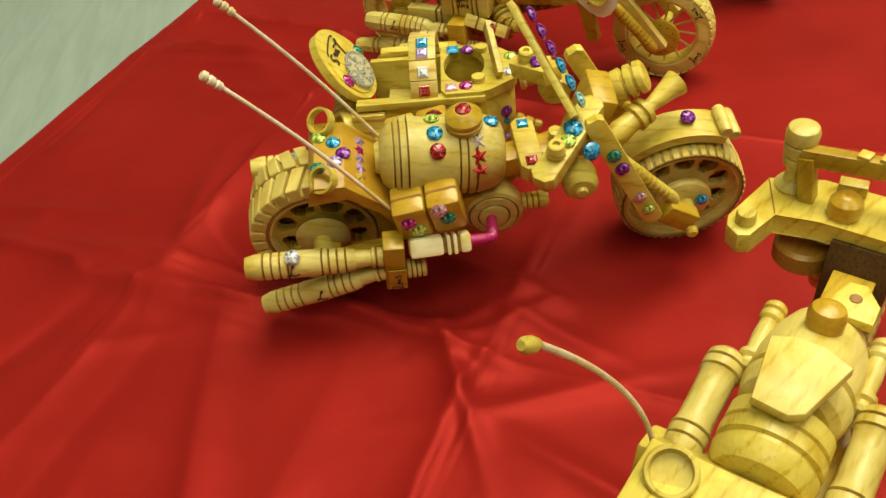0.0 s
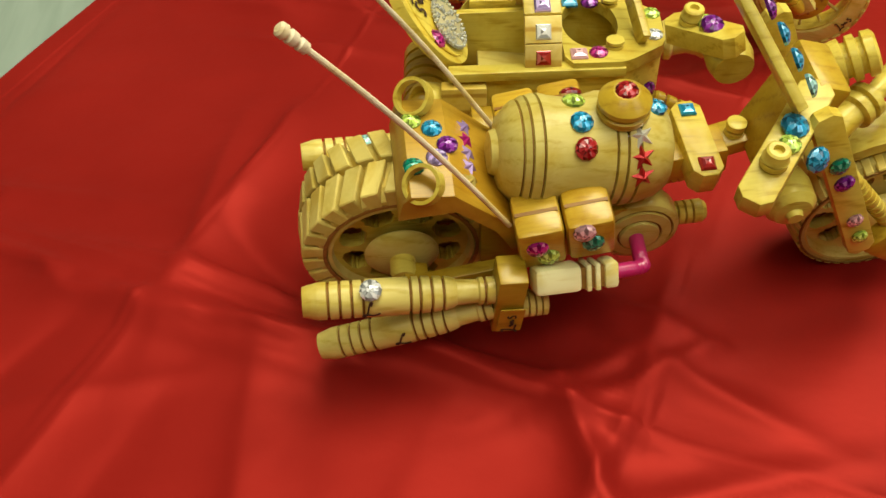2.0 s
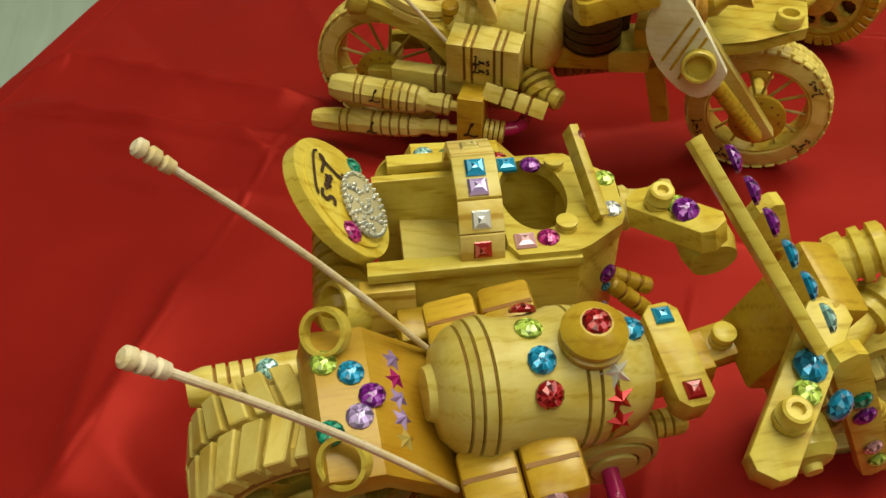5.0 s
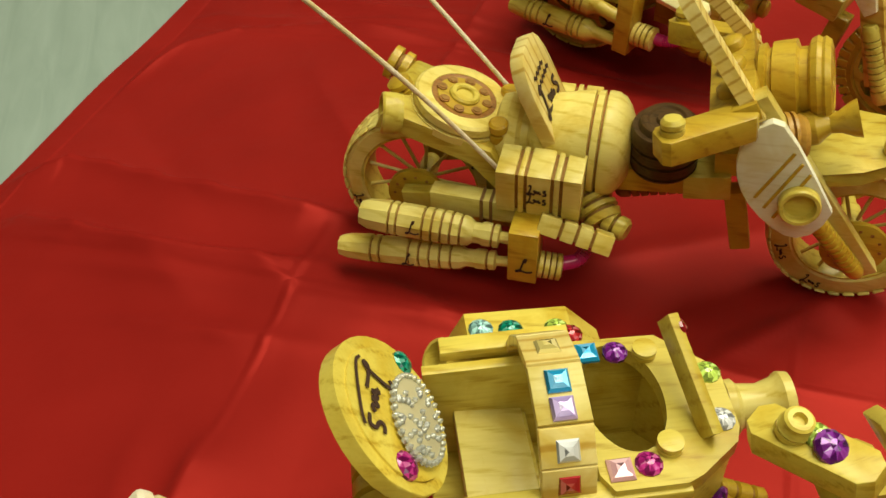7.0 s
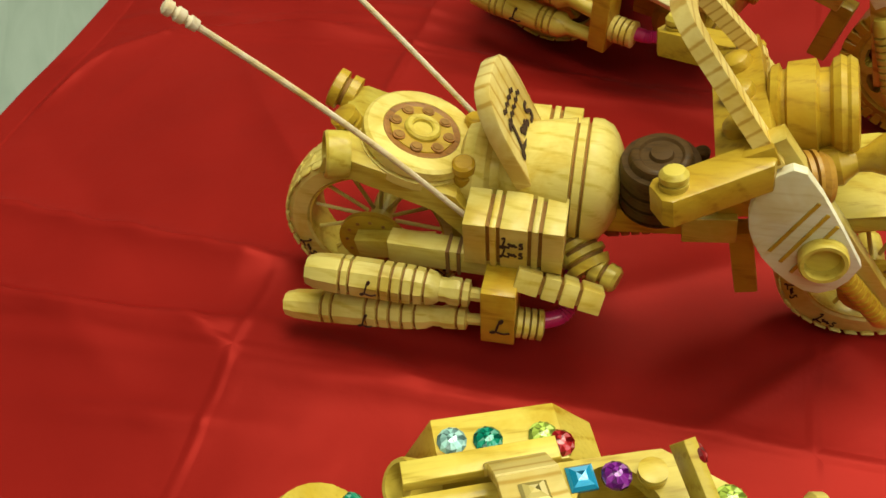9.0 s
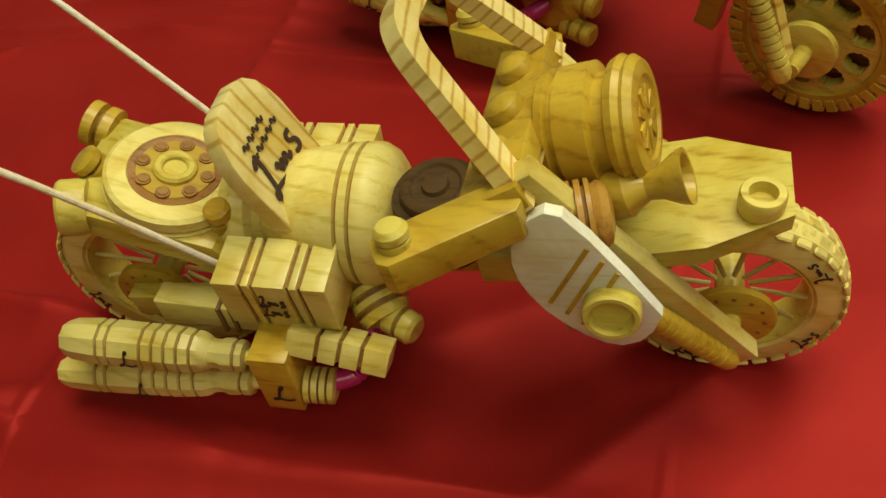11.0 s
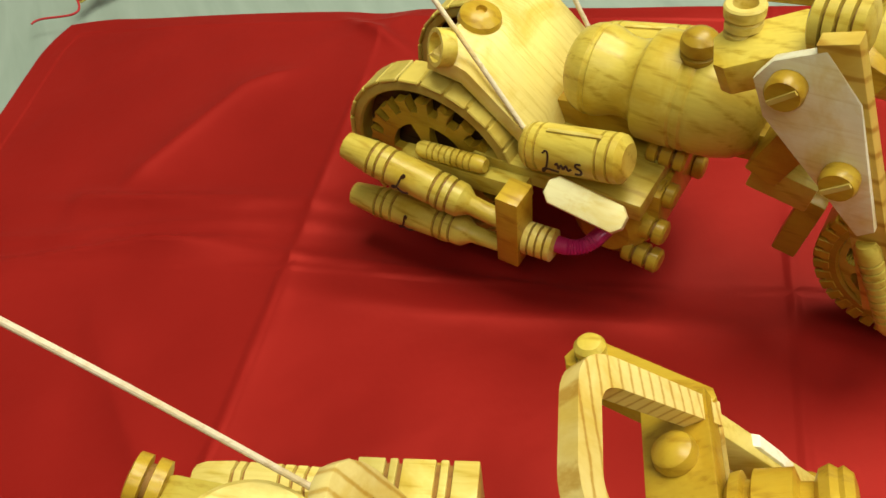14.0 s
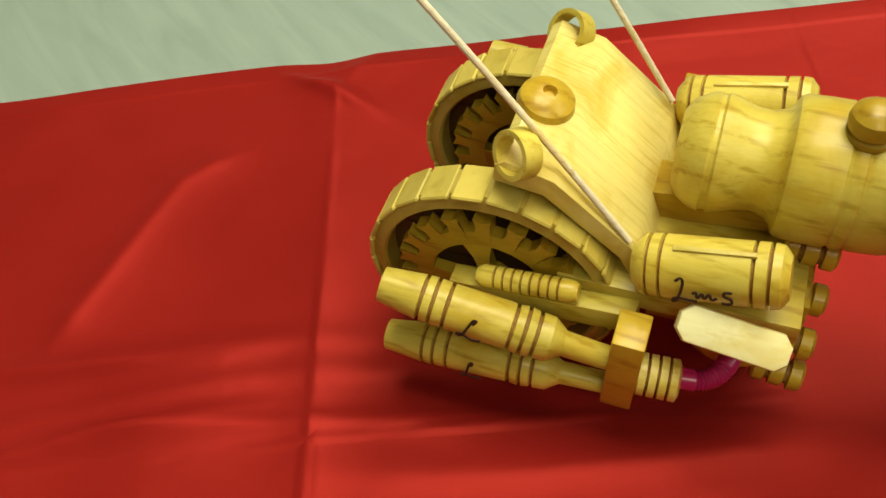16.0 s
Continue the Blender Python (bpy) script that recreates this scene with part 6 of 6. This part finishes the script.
def build_near_bike(P):
    mid = 0.0065
    wheel_tyre(P, (0.004, mid, 0.0395), 0.0395, 0.0280, 0.0180, 28)
    y_disc(P, "wheel_disc", (0.004, mid, 0.0395), 0.0190, mid - 0.012, mid + 0.012, PINE)
    wheel_tyre(P, (0.195, mid, 0.0360), 0.0360, 0.0200, 0.0180, 32)
    y_disc(P, "wheel_disc", (0.195, mid, 0.0360), 0.0190, mid - 0.008, mid + 0.008, PINE)
    part("fender", side_plate([(0.000, 0.0860), (0.004, 0.0930), (0.0400, 0.0930), (0.0560, 0.0750), (0.0600, 0.0600), (0.0550, 0.0600), (0.0280, 0.0830)], mid - 0.0340, mid + 0.0340, 0.0016), PINE, P)
    for s in (-1, 1):
        y = mid + s * 0.0265
        part("tail_light", ring((0.0290, mid + s * 0.0225, 0.0960), (-0.4, -0.1, 0.9), 0.0090, 0.0072, 0.0045), PINE, P)
        part("side_tank", lathe((0.0470, y, 0.0810), (0.0910, y, 0.0880), grooved([(0, 0), (0, 0.0060), (0.03, 0.0068), (0.10, 0.0070, 1), (0.20, 0.0072, 1), (0.26, 0.0066), (0.32, 0.0063), (0.60, 0.0064), (0.74, 0.0066), (0.78, 0.0073, 1), (0.88, 0.0073, 1), (0.95, 0.0068), (0.99, 0.0050), (1, 0)], 0.84, 0.014), 36), PALE, P, "turned wooden side tank with ringed ends")
        y = mid + s * 0.0192
        part("spindle", lathe((0.0860, y, 0.0880), (0.1190, y, 0.0910), [(0, 0), (0, 0.0030), (0.05, 0.0042), (0.10, 0.0030), (0.14, 0.0030), (0.17, 0.0046), (0.23, 0.0046), (0.26, 0.0034), (0.30, 0.0032), (0.50, 0.0036), (0.72, 0.0032), (0.76, 0.0044), (0.84, 0.0044), (0.86, 0.0030), (0.89, 0.0044), (0.96, 0.0042), (1, 0.0030), (1, 0)], 28), PALE, P, "turned wooden spindle")
        part("corner_block", block((0.0440, mid + s * 0.0330, 0.0700), (0.0160, 0.0130, 0.0260), (0, 20, 0), 0.002), PINE, P)
    rod = [(0.0440 - 0.058 * s ** 1.5, 0.0405 + 0.010 * s, 0.0800 + 0.108 * s) for s in [k / 14 for k in range(15)]]
    ant = part("antenna", tube(rod, 0.0010, 10), STICK, P, "bent bare rod")
    part("tip", lathe((-0.0130, 0.0504, 0.1868), (-0.0195, 0.0509, 0.1925), [(0, 0.0012), (0.1, 0.0016), (0.4, 0.0022), (0.8, 0.0021), (1, 0.0012), (1, 0)], 18), PINE, ant)
    tank = part("tank", lathe((0.0720, mid, 0.0890), (0.1250, mid, 0.0870), [(0, 0), (0, 0.0140), (0.04, 0.0172), (0.14, 0.0186), (0.19, 0.0188), (0.205, 0.0168), (0.235, 0.0168), (0.25, 0.0188), (0.45, 0.0186), (0.65, 0.0172), (0.82, 0.0140), (0.93, 0.0100), (0.98, 0.0060), (1, 0)], 48), PALE, P, "egg-shaped turned fuel tank with a deep groove")
    part("fuel_cap", lathe((0.1030, mid, 0.1020), (0.1050, mid, 0.1145), [(0, 0.0058), (0.2, 0.0064), (0.65, 0.0066), (0.85, 0.0056), (0.96, 0.0030), (1, 0)], 30), BOX, tank)
    m = pose(0.0705, mid + 0.0005, 0.1105, 0, -9, 0)
    part("seat", prism([(-0.0130, 0.0090), (-0.0142, -0.0030), (-0.0115, -0.0075), (0.0105, -0.0150), (0.0145, -0.0060), (0.0148, 0.0040), (0.0118, 0.0118)], 0.0050, m, 0.0012), PALE, P, "flat pale wooden seat")
    part("seat_drum", lathe((0.0440, mid, 0.0850), (0.0690, mid, 0.0890), [(0, 0), (0, 0.0110), (0.06, 0.0150), (0.20, 0.0172), (0.34, 0.0178), (0.37, 0.0162), (0.43, 0.0162), (0.46, 0.0178), (0.62, 0.0180), (0.64, 0.0168), (0.68, 0.0168), (0.71, 0.0178), (0.96, 0.0176), (1, 0.0150), (1, 0)], 44), PINE, P, "grooved turned drum behind the seat")
    plate = part("neck_plate", prism([(-0.0080, -0.0085), (0.0010, -0.0085), (0.0090, -0.0020), (0.0085, 0.0040), (-0.0020, 0.0085), (-0.0080, 0.0085)], 0.0045, pose(0.1205, mid - 0.0055, 0.1020, 0, -4, 0), 0.0008), PINE, P)
    # dark plug painted as the shade in a hole
    part("hole", lathe((0.1218, mid - 0.0055, 0.1036), (0.1218, mid - 0.0055, 0.1046), [(0, 0), (0, 0.0022), (1, 0.0022), (1, 0)], 18), BURN_SHADE, plate)
    part("engine_block", block((0.0750, mid, 0.0560), (0.0600, 0.0400, 0.0360)), AMBER, P)
    part("frame_bar", board((0.0400, mid, 0.0690), (0.1600, mid, 0.0820), 0.0160, 0.0120, (0, 0, 1)), AMBER, P)
    # shade on the steering column is painted in with dark wood
    part("steering_head", block((0.1580, mid, 0.0800), (0.0160, 0.0240, 0.0340), (0, 15, 0), 0.001), DARK, P)
    # wide handlebar with cut-off ends, cut from one board
    half = [(0.1830, 0.0000), (0.1835, 0.0240), (0.1750, 0.0440), (0.1450, 0.0500), (0.1392, 0.0482), (0.1352, 0.0424), (0.1377, 0.0379), (0.1537, 0.0344), (0.1572, 0.0177)]
    outline = half + [(x, -y) for x, y in reversed(half[1:])]
    outline = [(x - 0.160, y) for x, y in outline]
    bar = part("handlebar", prism(outline, 0.0095, pose(0.160, mid, 0.0992), 0.0010), PINE, P, "wide pale handlebar sawn from one board")
    for s in (-1, 1):
        y = mid + s * 0.0427
        part("grip_nut", lathe((0.1445, y, 0.1036), (0.1442, y, 0.1090), [(0, 0.0050), (0.08, 0.0050), (0.12, 0.0040), (0.8, 0.0040), (1, 0.0034), (1, 0)], 26), PINE, bar)
        part("saw_line", board((0.1540, mid + s * 0.0345, 0.1041), (0.1745, mid + s * 0.0440, 0.1041), 0.0005, 0.0003, (0, 0, 1), 0), CUT, bar)
        y = mid + s * 0.0345
        part("mirror_post", lathe((0.1745, y, 0.1035), (0.1735, y - s * 0.0005, 0.1340), [(0, 0), (0, 0.0068), (0.04, 0.0072), (0.08, 0.0064), (0.14, 0.0042), (0.26, 0.0034), (0.36, 0.0044), (0.40, 0.0054), (0.46, 0.0058), (0.52, 0.0058), (0.54, 0.0052), (0.57, 0.0060), (0.68, 0.0064), (0.73, 0.0062), (0.75, 0.0055), (0.78, 0.0064), (0.90, 0.0066), (0.97, 0.0058), (1, 0.0040), (1, 0)], 36), PALE, P, "turned post with ringed head")
        part("lower_disc", lathe((0.1640, mid + s * 0.0230, 0.0760), (0.1645, mid + s * 0.0230, 0.0860), [(0, 0), (0, 0.0105), (0.15, 0.0118), (0.85, 0.0118), (1, 0.0100), (1, 0)], 36), RED_WOOD, P, "dark reddish turned disc")
        turned(P, "fork_leg", (0.1660, mid + s * 0.0170, 0.0950), (0.1950, mid + s * 0.0180, 0.0380), 0.0050, PINE, 6)
    part("bolt_knob", lathe((0.1650, mid + 0.0115, 0.1035), (0.1655, mid + 0.0115, 0.1140), [(0, 0.0058), (0.3, 0.0066), (0.7, 0.0062), (0.92, 0.0042), (1, 0.0020), (1, 0)], 30), BOX, bar)
    part("wedge", block((0.1800, mid + 0.0125, 0.1062), (0.0060, 0.0110, 0.0060), (0, 0, 8), 0.0010), PINE, bar)
    # screen rail on bent ends
    rail = part("screen_rail", board((0.1690, mid + 0.0320, 0.1238), (0.1800, mid - 0.0420, 0.1238), 0.0055, 0.0075, (0, 0, 1), 0.0007), AMBER, P, "notched amber wooden rail")
    part("rail_end", board((0.1690, mid + 0.0298, 0.1240), (0.1690, mid + 0.0265, 0.1030), 0.0075, 0.0060, (0, 1, 0), 0.0009), AMBER, rail)
    part("rail_end", board((0.1790, mid - 0.0390, 0.1240), (0.1780, mid - 0.0360, 0.1030), 0.0075, 0.0060, (0, 1, 0), 0.0009), AMBER, rail)
    for k in range(4):
        part("tooth", block((0.1722 + 0.0012 * k, mid + 0.0100 - 0.0080 * k, 0.1282), (0.0052, 0.0048, 0.0018), (0, 0, -8), 0.0005), PINE, rail)
    for s in (-1, 1):
        muffler(P, (-0.0300, mid + s * 0.0360, 0.0600), (0.0450, mid + s * 0.0360, 0.0560), 0.0070, PINE, 2)


build_near_bike(near_bike)

# ---- tassel ----
tassel = thing("tassel", pose(0.0800, 1.0950, 0.003, 0, 0, 35), "small red thread tassel with a gold ring on the table", "tassel")


def build_tassel(P):
    bm = bmesh.new()
    rnd = random.Random(3)
    for k in range(46):
        a, q = rnd.uniform(-0.42, 0.42), rnd.uniform(0.016, 0.022)
        z = rnd.uniform(0.0, 0.006)
        tube([(0, 0, 0.003), (q * 0.5, q * 0.45 * a, 0.003 + z), (q, q * a, z * 0.6)], 0.0006, 5, bm)
    part("threads", bm, THREAD, P, "loose red threads")
    part("ring", lathe((-0.004, 0, 0.003), (0.003, 0, 0.003), [(0, 0.0022), (0.2, 0.0030), (0.8, 0.0030), (1, 0.0024)], 18), GOLD, P, "shiny gold ring")
    pts = [(-0.004 - 0.030 * s, -0.010 * math.sin(s * 5.0), 0.001 + 0.002 * (1 - s)) for s in [k / 16 for k in range(17)]]
    part("cord", tube(pts, 0.0007, 8), THREAD, P)


build_tassel(tassel)
